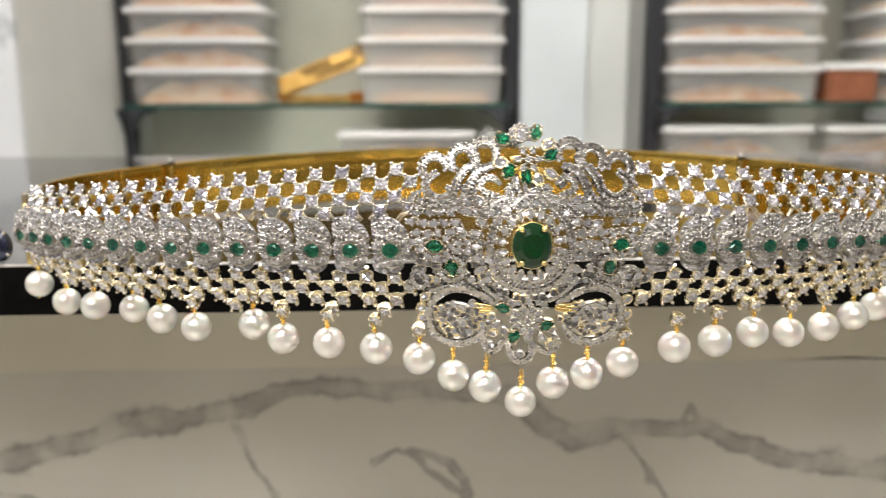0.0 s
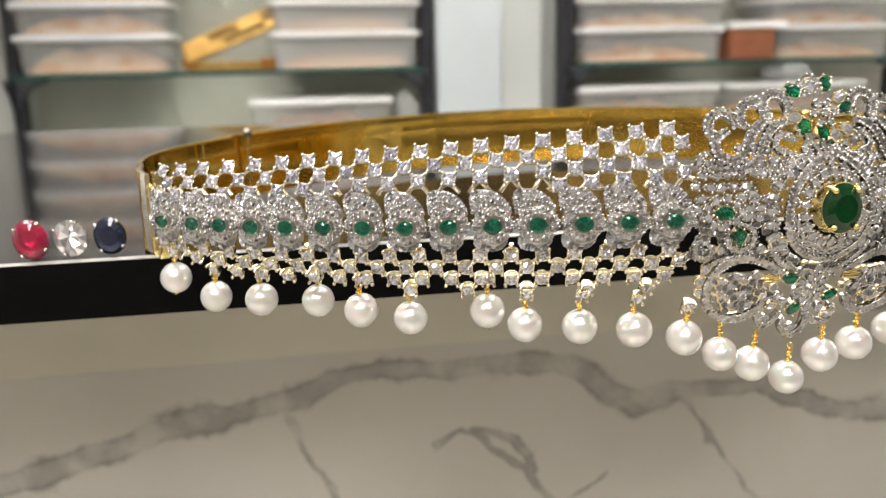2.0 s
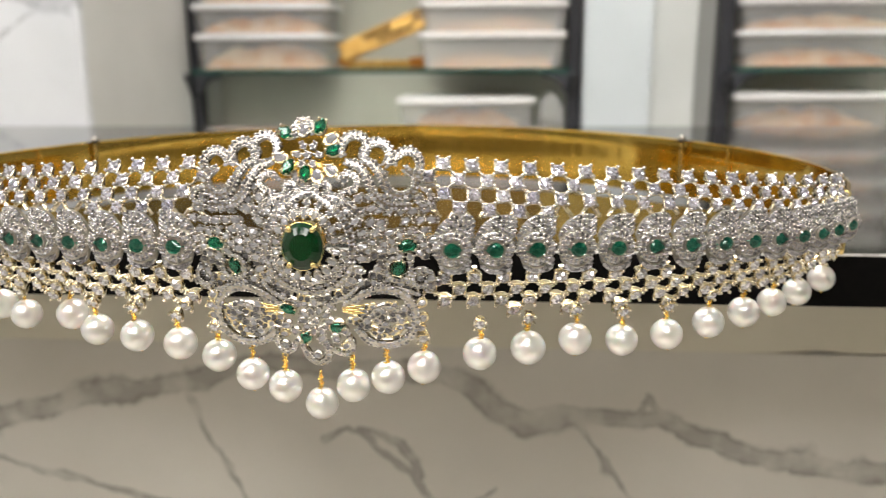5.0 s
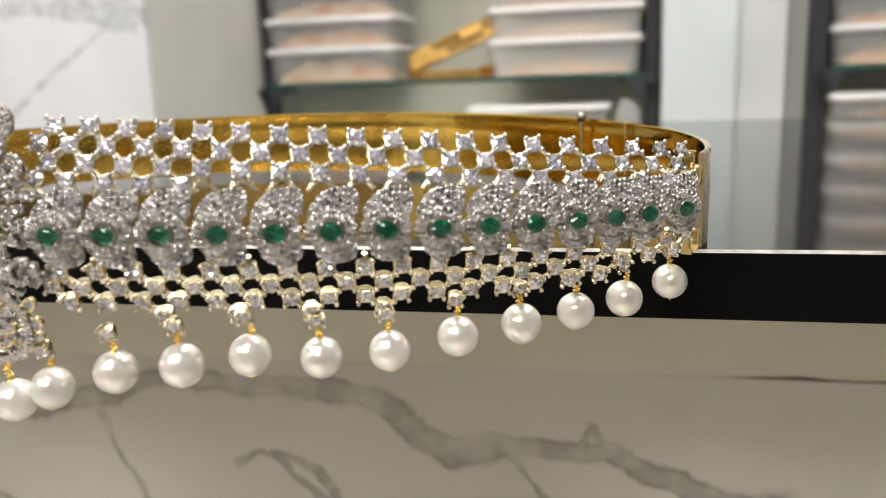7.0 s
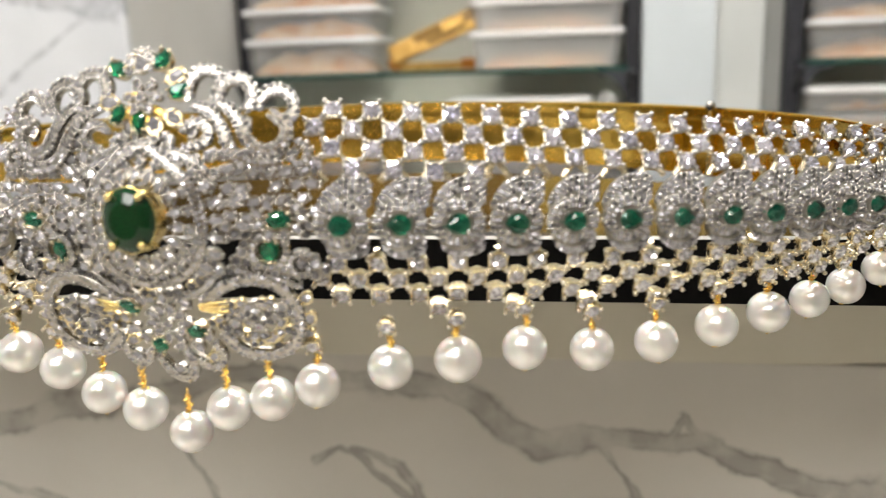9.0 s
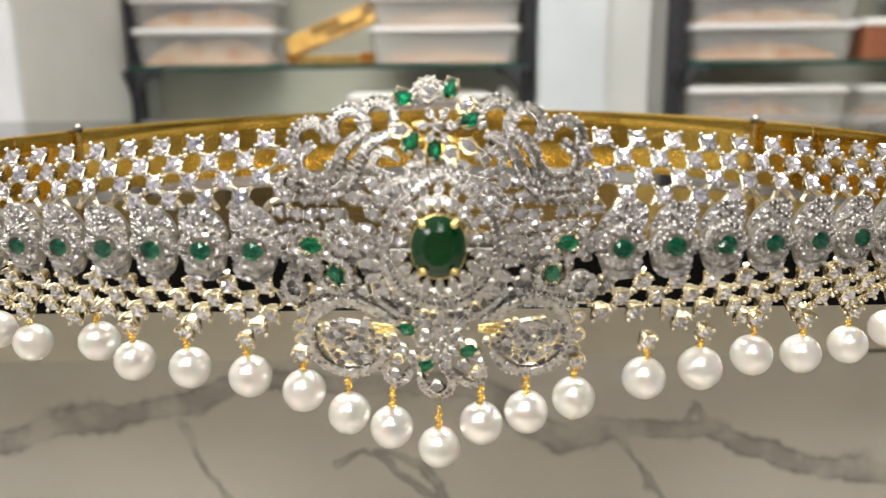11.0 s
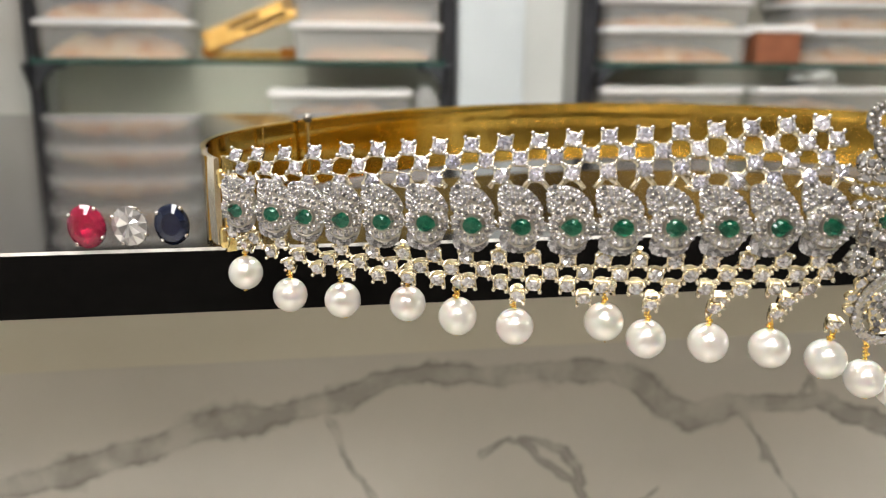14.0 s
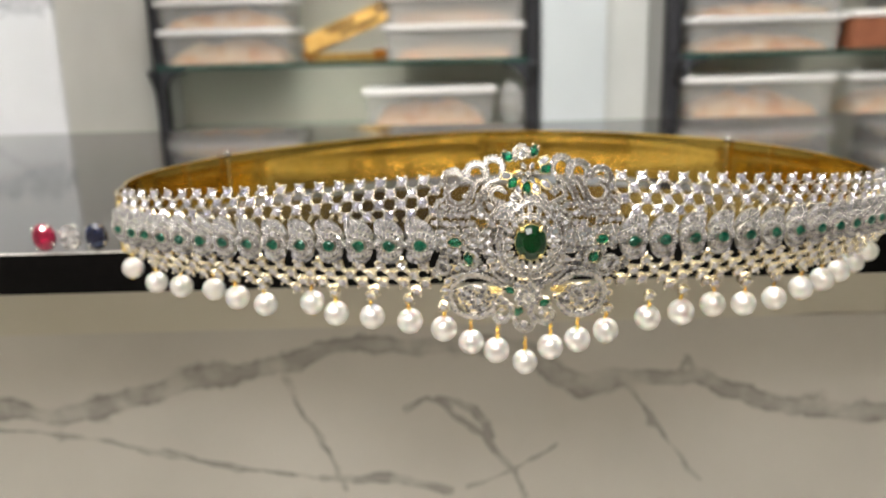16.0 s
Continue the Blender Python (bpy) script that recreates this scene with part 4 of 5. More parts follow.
def link_plate(side):
    """Meshes of one plate: metal, stones and emerald; side mirrors it."""
    bm = bmesh.new()
    for sign in (1, -1):
        o = leaf_outline(sign, side)
        top = [bm.verts.new((x, y, dome_z(x, y))) for x, y in o]
        low = [bm.verts.new((x * 0.97, y * 0.99, dome_z(x, y) - 0.0011)) for x, y in o]
        n = len(o)
        h = n // 2
        for i in range(h - 1):
            bm.faces.new((top[i], top[i + 1], top[n - 2 - i], top[n - 1 - i]))
        for i in range(n):
            bm.faces.new((low[i], low[(i + 1) % n], top[(i + 1) % n], top[i]))
    # halo: a raised stepped disc
    k = 28
    ring = lambda rx, z, q=1.0: [(rx * math.cos(2 * math.pi * i / k), rx * 0.98 * q * math.sin(2 * math.pi * i / k), z) for i in range(k)]
    loft(bm, [ring(0.0036, -0.0004), ring(0.0038, 0.0010), ring(0.0036, 0.0014), ring(0.0021, 0.0018), ring(0.0019, 0.0024), ring(0.0017, 0.0024), ring(0.0016, 0.0008)], cap0=False)
    # bright rim under the halo
    tube(bm, [(0.0029 * math.cos(radians(a)), -0.0004 + 0.0037 * math.sin(radians(a)), 0.0014) for a in range(215, 326, 10)], 0.00026, 6)
    bmesh.ops.recalc_face_normals(bm, faces=bm.faces[:])
    metal = bpy.data.meshes.new("link_plate")
    bm.to_mesh(metal)
    bm.free()
    metal.materials.append(PLATE)
    hp = Heap()
    # halo: one row of stones between two rows of round beads
    ringed = lambda r, n, z, off=0.0: [(r * math.cos(2 * math.pi * (i + off) / n), r * 0.98 * math.sin(2 * math.pi * (i + off) / n), z) for i in range(n)]
    for r, n, z, size in ((0.0034, 19, 0.00150, 0.00050), (0.0026, 15, 0.00180, 0.00046)):
        field(hp, ringed(r, n, z), size, lean=0.25)
        grains(hp, [q for q in ringed(r, n, z + 0.00025, 0.5) if q[1] > -0.0014], 0.00031)
    grains(hp, [q for q in ringed(0.0039, 21, 0.00110, 0.5) if q[1] > -0.0014], 0.00032)
    # leaves: ropes of stones with beads between the ropes
    for sign in (1, -1):
        for q, step in ((0.98, 0.00098), (0.85, 0.00098), (0.72, 0.00098), (0.59, 0.00098)):
            line = [leaf_edge(sign, side, q, 8 + 164 * i / 60) for i in range(61)]
            run = np.concatenate([[0], np.cumsum([math.dist(a, c) for a, c in zip(line, line[1:])])])
            for i, d in enumerate(np.arange(step * 0.4, run[-1], step * 0.5)):
                x, y = float(np.interp(d, run, [p[0] for p in line])), float(np.interp(d, run, [p[1] for p in line]))
                if math.hypot(x, y) < 0.0043:
                    continue
                # lower leaf: small stones replace bright beads, to make it look less lit
                if i % 2 and sign < 0:
                    field(hp, [(x * 0.985, y * 0.985, dome_z(x, y) + 0.0001)], 0.00034, lean=0.1)
                elif i % 2:
                    grains(hp, [(x * 0.985, y * 0.985, dome_z(x, y) + 0.00030)], 0.00031)
                else:
                    field(hp, [(x * 0.97, y * 0.97, dome_z(x, y) + 0.0002)], 0.00050, lean=0.2)
    me = bpy.data.meshes.new("pave")
    me.from_pydata(np.concatenate(hp.v).tolist(), [], hp.f)
    me.materials.append(DIAMOND)
    me.materials.append(BRIGHT)
    me.polygons.foreach_set("material_index", hp.m)
    me.polygons.foreach_set("use_smooth", [k == 1 for k in hp.m])
    return metal, me


bm = bmesh.new()
bmesh.ops.create_icosphere(bm, subdivisions=2, radius=0.00030)
CLAW = bpy.data.meshes.new("claw")
bm.to_mesh(CLAW)
bm.free()
CLAW.materials.append(BRIGHT)
CLAW.shade_smooth()
GREEN = template_mesh("emerald", (PEAR[0] * np.array([0.00192, 0.00162, 0.0017]), PEAR[1]), [EMERALD_LIGHT])
for sd in (-1, 1):
    metal, pave = link_plate(sd)
    for k in range(14):
        s = 0.0314 + 0.00952 * k if sd < 0 else 0.0327 + 0.0096 * k - 0.0024 * max(0.0, (k - 7) / 5.0)
        if k == 13:
            s = 0.1585
        sc = 1.0 - 0.06 * k / 13
        turn = -sd * radians(26) * max(0.0, (k - 4) / 9.0) ** 1.6
        m = seat(sd * s, gem_line(s), 0.0002 + 0.0006 * k / 13) @ Matrix.Rotation(turn, 4, "Y") @ Matrix.Rotation(random.uniform(-0.05, 0.05), 4, "X") @ Matrix.Rotation(random.uniform(-0.05, 0.05), 4, "Z") @ Matrix.Diagonal((sc * 1.17, sc * 1.06, 1, 1))
        ob = shared("link_plate", metal, m, belt, "leaf-shaped silver link packed with small diamonds")
        tagged(shared("pave", pave, Matrix(), ob, "close-set tiny diamonds"), kind="stuff")
        shared("emerald", GREEN, Matrix.Translation((0, -0.0001, 0.0020)) @ Matrix.Rotation(random.uniform(-0.2, 0.2) + (math.pi if random.random() < 0.5 else 0), 4, "Z") @ Matrix.Rotation(random.uniform(-0.06, 0.06), 4, "X"), ob, "small faceted green emerald")
        for a in (50, 130, 230, 310):
            shared("claw", CLAW, Matrix.Translation((0.0020 * math.cos(radians(a)), 0.0017 * math.sin(radians(a)), 0.0025)), ob)

# ---- pearls ----
bm = bmesh.new()
bmesh.ops.create_uvsphere(bm, u_segments=32, v_segments=20, radius=0.0041)
PEARL_MESH = bpy.data.meshes.new("pearl")
bm.to_mesh(PEARL_MESH)
bm.free()
PEARL_MESH.materials.append(PEARL)
PEARL_MESH.shade_smooth()


def hook_mesh(length):
    """Twisted wire with uneven knots between setting and pearl."""
    bm = bmesh.new()
    turns = 3.5 if length < 0.007 else 5.0
    n = int(turns * 10)
    lay = lambda i: 0.00048 + 0.00022 * math.sin(i * 0.37) + 0.00008 * math.sin(i * 1.7)
    tube(bm, [(lay(i) * math.cos(i * 0.628), lay(i) * math.sin(i * 0.628), 0.0035 + (length - 0.0036) * i / n) for i in range(n + 1)], 0.00024, 6)
    tube(bm, [(0, 0, 0.0030), (0.0001, 0, 0.005), (0, 0, length)], 0.0003, 6)
    pts = [(0.0006 * math.cos(a), 0.0002, length + 0.0004 + 0.0007 * math.sin(a)) for a in [2 * math.pi * i / 12 for i in range(12)]]
    tube(bm, pts, 0.00018, 5, closed=True)
    me = bpy.data.meshes.new("wire_hook")
    bm.to_mesh(me)
    bm.free()
    me.materials.append(GOLD_WIRE)
    me.shade_smooth()
    return me


def knot_mesh():
    bm = bmesh.new()
    bmesh.ops.create_icosphere(bm, subdivisions=2, radius=0.0004, matrix=Matrix.Translation((0, 0, -0.0040)))
    tube(bm, [(0, 0, -0.0040), (0.0004, 0.0001, -0.0043), (0.0007, 0.0, -0.0043)], 0.00016, 5)
    me = bpy.data.meshes.new("wire_knot")
    bm.to_mesh(me)
    bm.free()
    me.materials.append(GOLD_WIRE)
    return me


HOOK, HOOK_LONG, KNOT = hook_mesh(0.0058), hook_mesh(0.0078), knot_mesh()
PEARLS = [
    (0.027, 0.2025, -0.0230), (0.018, 0.203, -0.019), (0.010, 0.203, -0.016), (0.002, 0.204, -0.011), (-0.0088, 0.207, -0.0092), (-0.021, 0.2095, -0.0083), (-0.033, 0.2128, -0.008), (-0.041, 0.216, -0.005), (-0.058, 0.223, -0.0076),
    (-0.069, 0.2297, -0.007), (-0.079, 0.237, -0.006), (-0.093, 0.245, -0.007), (-0.105, 0.254, -0.008), (-0.1155, 0.260, -0.0038)]
PEARLS += [
    (0.035, 0.2022, -0.018), (0.0435, 0.2020, -0.0157), (0.0528, 0.2015, -0.012), (0.066, 0.2022, -0.0085), (0.0775, 0.2055, -0.008), (0.089, 0.2100, -0.0072), (0.101, 0.215, -0.009), (0.113, 0.220, -0.009), (0.125, 0.227, -0.008),
    (0.1365, 0.2362, -0.008), (0.147, 0.246, -0.008), (0.1572, 0.256, -0.0078), (0.1675, 0.2655, -0.0062)]
for px, py, pz in PEARLS:
    inner = abs(px - 0.027) < 0.023
    p = Vector((px + 0.0005, py, pz + 0.0007)) if inner else Vector((px, py, pz))
    m = Matrix.Translation(p) @ Euler((random.uniform(-0.12, 0.12), random.uniform(-0.1, 0.1), random.uniform(0, 6))).to_matrix().to_4x4() @ Matrix.Scale(random.uniform(0.97, 1.03), 4)
    ob = shared("pearl", PEARL_MESH, m, belt, "round white lustrous pearl drop")
    if not inner:
        s = arc_of_x(px)
        q = seat(s, pz + 0.0075, 0.0)
        q.translation = p + Vector((0, -0.0012, 0.0076))
        drop = shared("drop_setting", CUP_LOW, q @ Matrix.Scale(1.02, 4), belt, "claw setting that carries a pearl")
        shared("diamond", STONE, Matrix.Translation((0, 0, 0.00012)) @ Matrix.Rotation(random.uniform(0, 3), 4, "Z"), drop)
    shared("wire_hook", HOOK_LONG if inner else HOOK, Matrix(), ob, "twisted gold wire hook")
    shared("wire_knot", KNOT, Matrix(), ob, "gold wire end")


# ---- the central medallion ----
MED = 0.0195


def med(u, v, out=0.0):
    """A pose on the medallion; u and v in millimetres from the great emerald."""
    s, h = u / 1000, MED + v / 1000
    dome = 0.0050 * math.exp(-(u * u + v * v) / 190.0) - (0.0025 if v < 0 else 0.0055) * (v / 25) ** 2 - (0.0022 * (v / 28) ** 2 if v < 0 else 0.0) + 0.0012
    e = 0.4

    def at(uu, vv):
        d = 0.0050 * math.exp(-(uu * uu + vv * vv) / 190.0) - (0.0025 if vv < 0 else 0.0055) * (vv / 25) ** 2 - (0.0022 * (vv / 28) ** 2 if vv < 0 else 0.0) + 0.0012
        return spot((uu + 0.8) / 1000, MED + vv / 1000, d + out, 0.0)

    o = at(u, v)
    tx = (at(u + e, v) - at(u - e, v)).normalized()
    up = (at(u, v + e) - at(u, v - e)).normalized()
    nz = tx.cross(up).normalized()
    up = nz.cross(tx)
    m = Matrix((tx, up, nz)).transposed().to_4x4()
    m.translation = o
    return m


def resample(pts, step):
    pts = [np.array(p, float) for p in pts]
    seg = [np.linalg.norm(b_ - a) for a, b_ in zip(pts, pts[1:])]
    cum = np.concatenate([[0], np.cumsum(seg)])
    n = max(2, int(round(cum[-1] / step)) + 1)
    q = np.linspace(0, cum[-1], n)
    a = np.array(pts)
    return [(float(np.interp(t, cum, a[:, 0])), float(np.interp(t, cum, a[:, 1]))) for t in q]


def smooth_line(pts, k=8):
    """Catmull-Rom through control points."""
    p = [np.array(q, float) for q in pts]
    p = [2 * p[0] - p[1]] + p + [2 * p[-1] - p[-2]]
    out = []
    for i in range(1, len(p) - 2):
        for j in range(k):
            t = j / k
            out.append(tuple(0.5 * (2 * p[i] + (p[i + 1] - p[i - 1]) * t + (2 * p[i - 1] - 5 * p[i] + 4 * p[i + 1] - p[i + 2]) * t * t + (3 * p[i] - p[i - 1] - 3 * p[i + 1] + p[i + 2]) * t ** 3)))
    out.append(tuple(p[-2]))
    return out


def scroll(pts, width=1.5, out=0.0, rows=1, name="scroll", grain=0.36, material=None, label="", ragged=0.10):
    """A pave ribbon along a line: metal body, a row or two of stones, beaded edges."""
    line = resample(pts, 0.98)
    bm = bmesh.new()
    rings = []
    hp = Heap()
    n = len(line)
    for i, (u, v) in enumerate(line):
        a, b_ = line[max(i - 1, 0)], line[min(i + 1, n - 1)]
        du, dv = b_[0] - a[0], b_[1] - a[1]
        k = math.hypot(du, dv) or 1
        nu, nv = -dv / k, du / k
        w = width / 2 * (0.55 + 0.45 * min(1.0, min(i, n - 1 - i) / 2.0))
        m = med(u, v, out)
        o, N = m.translation, m.col[2].to_3d()
        side = (m.col[0].to_3d() * nu + m.col[1].to_3d() * nv) * (w / 1000)
        rings.append([o - side - N * 0.0011, o - side * 1.06, o - side * 0.8 + N * 0.0004, o + side * 0.8 + N * 0.0004, o + side * 1.06, o + side - N * 0.0011])
        offs = [0.0] if rows == 1 else [-0.27 * width, 0.27 * width]
        for d in offs:
            jig = lambda: random.uniform(-ragged, ragged)
            mm = med(u + nu * d + jig(), v + nv * d + jig(), out + 0.00035)
            mm = mm @ Euler((random.uniform(-0.25, 0.25), random.uniform(-0.25, 0.25), random.uniform(0, 3))).to_matrix().to_4x4()
            r = (0.00050 if rows == 1 else 0.00046) * (1.0 if v > 1.0 else 0.86) * random.uniform(1 - 2 * ragged, 1 + 2 * ragged)
            hp.add(SMALL_STONE, mm @ Matrix.Diagonal((r, r, r * 1.2, 1)), 0)
        for d in (-w * 0.92, w * 0.92):
            mm = med(u + nu * d + du / k * 0.49, v + nv * d + dv / k * 0.49, out + 0.00042)
            hp.add(BEAD, mm @ Matrix.Scale((grain if v > 1.0 else grain * 0.55) / 1000 * random.uniform(0.9 - 2.5 * ragged, 1.2 + 2 * ragged), 4), 1)
    loft(bm, rings)
    bmesh.ops.recalc_face_normals(bm, faces=bm.faces[:])
    ob = part(name, bm, material or RHODIUM, belt, label or "curled silver scroll set with small diamonds", smooth=50)
    tagged(hp.link("pave", [DIAMOND, WARM_GOLD if material else BRIGHT], ob, "tiny diamonds between bead grains"), kind="stuff")
    return ob


def arc(cu, cv, r, a0, a1, n=14, ry=None):
    return [(cu + r * math.cos(radians(a0 + (a1 - a0) * i / n)), cv + (ry or r) * math.sin(radians(a0 + (a1 - a0) * i / n))) for i in range(n + 1)]


def spiral(cu, cv, r0, r1, a0, a1, n=24):
    return [(cu + (r0 + (r1 - r0) * i / n) * math.cos(radians(a0 + (a1 - a0) * i / n)), cv + (r0 + (r1 - r0) * i / n) * math.sin(radians(a0 + (a1 - a0) * i / n))) for i in range(n + 1)]


def mirror(pts):
    return [(-u, v) for u, v in pts]


def both(pts, **kw):
    scroll(pts, **kw)
    scroll(mirror(pts), **kw)


def petal(u, v, angle, length, width, out=0.0, warm=False):
    """A leaf-shaped setting with one marquise stone and grains round it."""
    m = med(u, v, out) @ Matrix.Rotation(radians(angle), 4, "Z")
    L, W = length / 2000, width / 2000
    k = 12
    ring = lambda q, z: [(L * q * math.cos(2 * math.pi * i / k), W * q * math.sin(2 * math.pi * i / k) * (1 - 0.35 * math.cos(2 * math.pi * i / k) ** 2), z) for i in range(k)]
    bm = bmesh.new()
    loft(bm, [ring(0.85, -0.0010), ring(1.0, -0.0001), ring(0.95, 0.00025), ring(0.7, 0.00028)])
    for i in range(5 if v > -4.0 else 3):
        a = 2 * math.pi * (i + 0.5) / 5
        r = bmesh.ops.create_icosphere(bm, subdivisions=2, radius=0.00035, matrix=Matrix.Translation((L * 0.9 * math.cos(a), W * 0.9 * math.sin(a) * (1 - 0.35 * math.cos(a) ** 2), 0.00034)))
        for w in r["verts"]:
            for fc in w.link_faces:
                fc.material_index = 1
    ob = part("leaf_setting", bm, [WARM_GOLD, WARM_GOLD] if warm else [RHODIUM, BRIGHT], belt, "small leaf-shaped diamond setting", smooth=50)
    ob.matrix_basis = m
    hp = Heap()
    hp.add(random.choice(LEAF_CUTS), Matrix.Translation((0, 0, 0.00022)) @ Matrix.Rotation(random.uniform(-0.25, 0.25), 4, "X") @ Matrix.Rotation(random.uniform(-0.25, 0.25), 4, "Y") @ Matrix.Diagonal((L * 0.76, W * 0.72, W * 0.9, 1)), 0)
    hp.link("diamond", [DIAMOND], ob, "marquise diamond")


def trefoil(u, v, angle, size, out=0.0, warm=False):
    """A three-lobed floret with a small stone in each lobe."""
    bm, hp, k = bmesh.new(), Heap(), 10
    for a in (0, 120, 240):
        r = size * 0.30 / 1000
        cx, cy = size * 0.29 / 1000 * math.cos(radians(a)), size * 0.29 / 1000 * math.sin(radians(a))
        ring = lambda q, z: [(cx + r * q * math.cos(2 * math.pi * i / k), cy + r * q * math.sin(2 * math.pi * i / k), z) for i in range(k)]
        loft(bm, [ring(0.8, -0.0010), ring(1.0, -0.0002), ring(0.92, 0.0002), ring(0.66, 0.00024)])
        hp.add(random.choice(LEAF_CUTS), Matrix.Translation((cx, cy, 0.0002)) @ Matrix.Rotation(random.uniform(-0.4, 0.4), 4, "X") @ Matrix.Rotation(random.uniform(-0.4, 0.4), 4, "Y") @ Matrix.Diagonal((r * 0.80, r * 0.80, r * 0.8, 1)), 0)
        for q in (-55, 55):
            hp.add(BEAD, Matrix.Translation((cx + r * 0.9 * math.cos(radians(a + q)), cy + r * 0.9 * math.sin(radians(a + q)), 0.0003)) @ Matrix.Scale(0.00023, 4), 1)
    ob = part("floret", bm, WARM_GOLD if warm else RHODIUM, belt, "small three-lobed diamond floret", smooth=50)
    ob.matrix_basis = med(u, v, out) @ Matrix.Rotation(radians(angle), 4, "Z")
    hp.link("diamond", [DIAMOND, BRIGHT], ob, "three tiny diamonds")


# great emerald in a gold claw bezel
bm = bmesh.new()
k = 40
ell = lambda a, b_, z: [(a * math.cos(2 * math.pi * i / k), b_ * math.sin(2 * math.pi * i / k), z) for i in range(k)]
loft(bm, [ell(0.0045, 0.0051, -0.0040), ell(0.0047, 0.0054, -0.0006), ell(0.0047, 0.0054, 0.0001), ell(0.0045, 0.0052, 0.0002), ell(0.0042, 0.0049, -0.0012)], cap1=False)
for a in (52, 128, 232, 308):
    c, s_ = math.cos(radians(a)), math.sin(radians(a))
    tube(bm, [(0.0050 * c, 0.0056 * s_, -0.0022), (0.0049 * c, 0.0055 * s_, 0.0007), (0.0041 * c, 0.0048 * s_, 0.0015)], 0.00052, 8)
    bmesh.ops.create_icosphere(bm, subdivisions=2, radius=0.00066, matrix=Matrix.Translation((0.0041 * c, 0.0048 * s_, 0.0014)))
bezel = part("bezel", bm, BEZEL_GOLD, belt, "yellow gold claw bezel", smooth=50)
bezel.matrix_basis = med(0.1, 0.8, 0.0022)
v, f = oval_cut(24, 0.0, 0.30)
me = template_mesh("center_emerald", (v * np.array([0.0046, 0.0053, 0.0050]), f), [EMERALD_BIG])
shared("center_emerald", me, Matrix.Translation((0, 0, 0.0002)), bezel, "large oval deep green emerald")

# halo of leaves round the bezel, then the arched double ring
for i in range(18):
    a = 360 * i / 18 + 11
    c, s_ = math.cos(radians(a)), math.sin(radians(a))
    petal(0.1 + 6.6 * c, 0.2 + 7.3 * s_, a, 3.0, 1.9, 0.0008)
ring_pts = arc(0.5, -1.4, 9.6, 190, 350, 22, 9.7)
left_side = smooth_line([(-9.0, -3.6), (-9.0, 0.6), (-8.0, 4.6), (-5.4, 8.2), (-2.4, 10.6), (0.5, 12.4)])
scroll(arc(0.3, -0.9, 7.5, 195, 345, 20, 7.7), width=0.9, out=0.0002, name="halo_ring", label="thin inner ring of diamonds")
for i in range(13):
    a = radians(195 + 150 * i / 12)
    petal(0.4 + 8.5 * math.cos(a), -1.1 + 8.7 * math.sin(a), math.degrees(a) + 90 * (i % 2), 1.9, 1.5, 0.0)
scroll(ring_pts, width=1.5, rows=1, out=0.0004, name="halo_ring", label="silver halo ring set with two rows of diamonds")
scroll(left_side, width=1.6, rows=2, out=0.0004, name="halo_ring", label="arched side of the diamond halo")
scroll([(1.0 - u, v) for u, v in left_side], width=1.6, rows=2, out=0.0004, name="halo_ring", label="arched side of the diamond halo")
scroll(arc(0.5, 13.6, 1.5, -200, 20), width=1.1)
both(spiral(-4.0, 12.2, 2.0, 0.7, -40, 250), width=1.1)

# stone-set band over the great emerald
scroll(arc(0.1, 0.6, 5.9, 20, 160, 20, 7.2), width=1.7, rows=2, out=0.0002, name="dome_band", label="curved band of close-set diamonds over the emerald")

for u, v, a in ((0.3, 9.6, 90), (-2.4, 9.0, 125), (2.9, 9.0, 55), (-4.9, 7.2, 140), (5.4, 7.2, 40), (0.4, 11.0, 90), (-6.9, 4.6, 160), (7.4, 4.6, 20), (-7.6, 1.6, 175), (8.2, 1.6, 5), (-7.4, -1.6, 190), (8.2, -1.6, -10)):
    petal(u, v, a, 2.4, 1.7, 0.0)

# rays of leaves outside the ring
for sd in (-1, 1):
    for a in range(-40, 76, 14):
        c, s_ = math.cos(radians(a)), math.sin(radians(a))
        petal(sd * (12.0 * c + 0.3), -0.6 + 12.0 * s_, a if sd > 0 else 180 - a, 3.6, 2.0, 0.0)
    for a in range(-4, 50, 18):
        c, s_ = math.cos(radians(a)), math.sin(radians(a))
        petal(sd * (16.0 * c + 0.3), -0.4 + 15.2 * s_, a if sd > 0 else 180 - a, 3.6, 2.1, -0.0004)

# flowers with a marquise emerald at either side, and a drop emerald below
MARQ = template_mesh("side_emerald", (oval_cut(16, 0.0)[0] * np.array([0.0021, 0.00125, 0.0013]), OVAL[1]), [EMERALD])
DROP = template_mesh("drop_emerald", (PEAR[0] * np.array([0.0019, 0.00145, 0.0014]), PEAR[1]), [EMERALD])


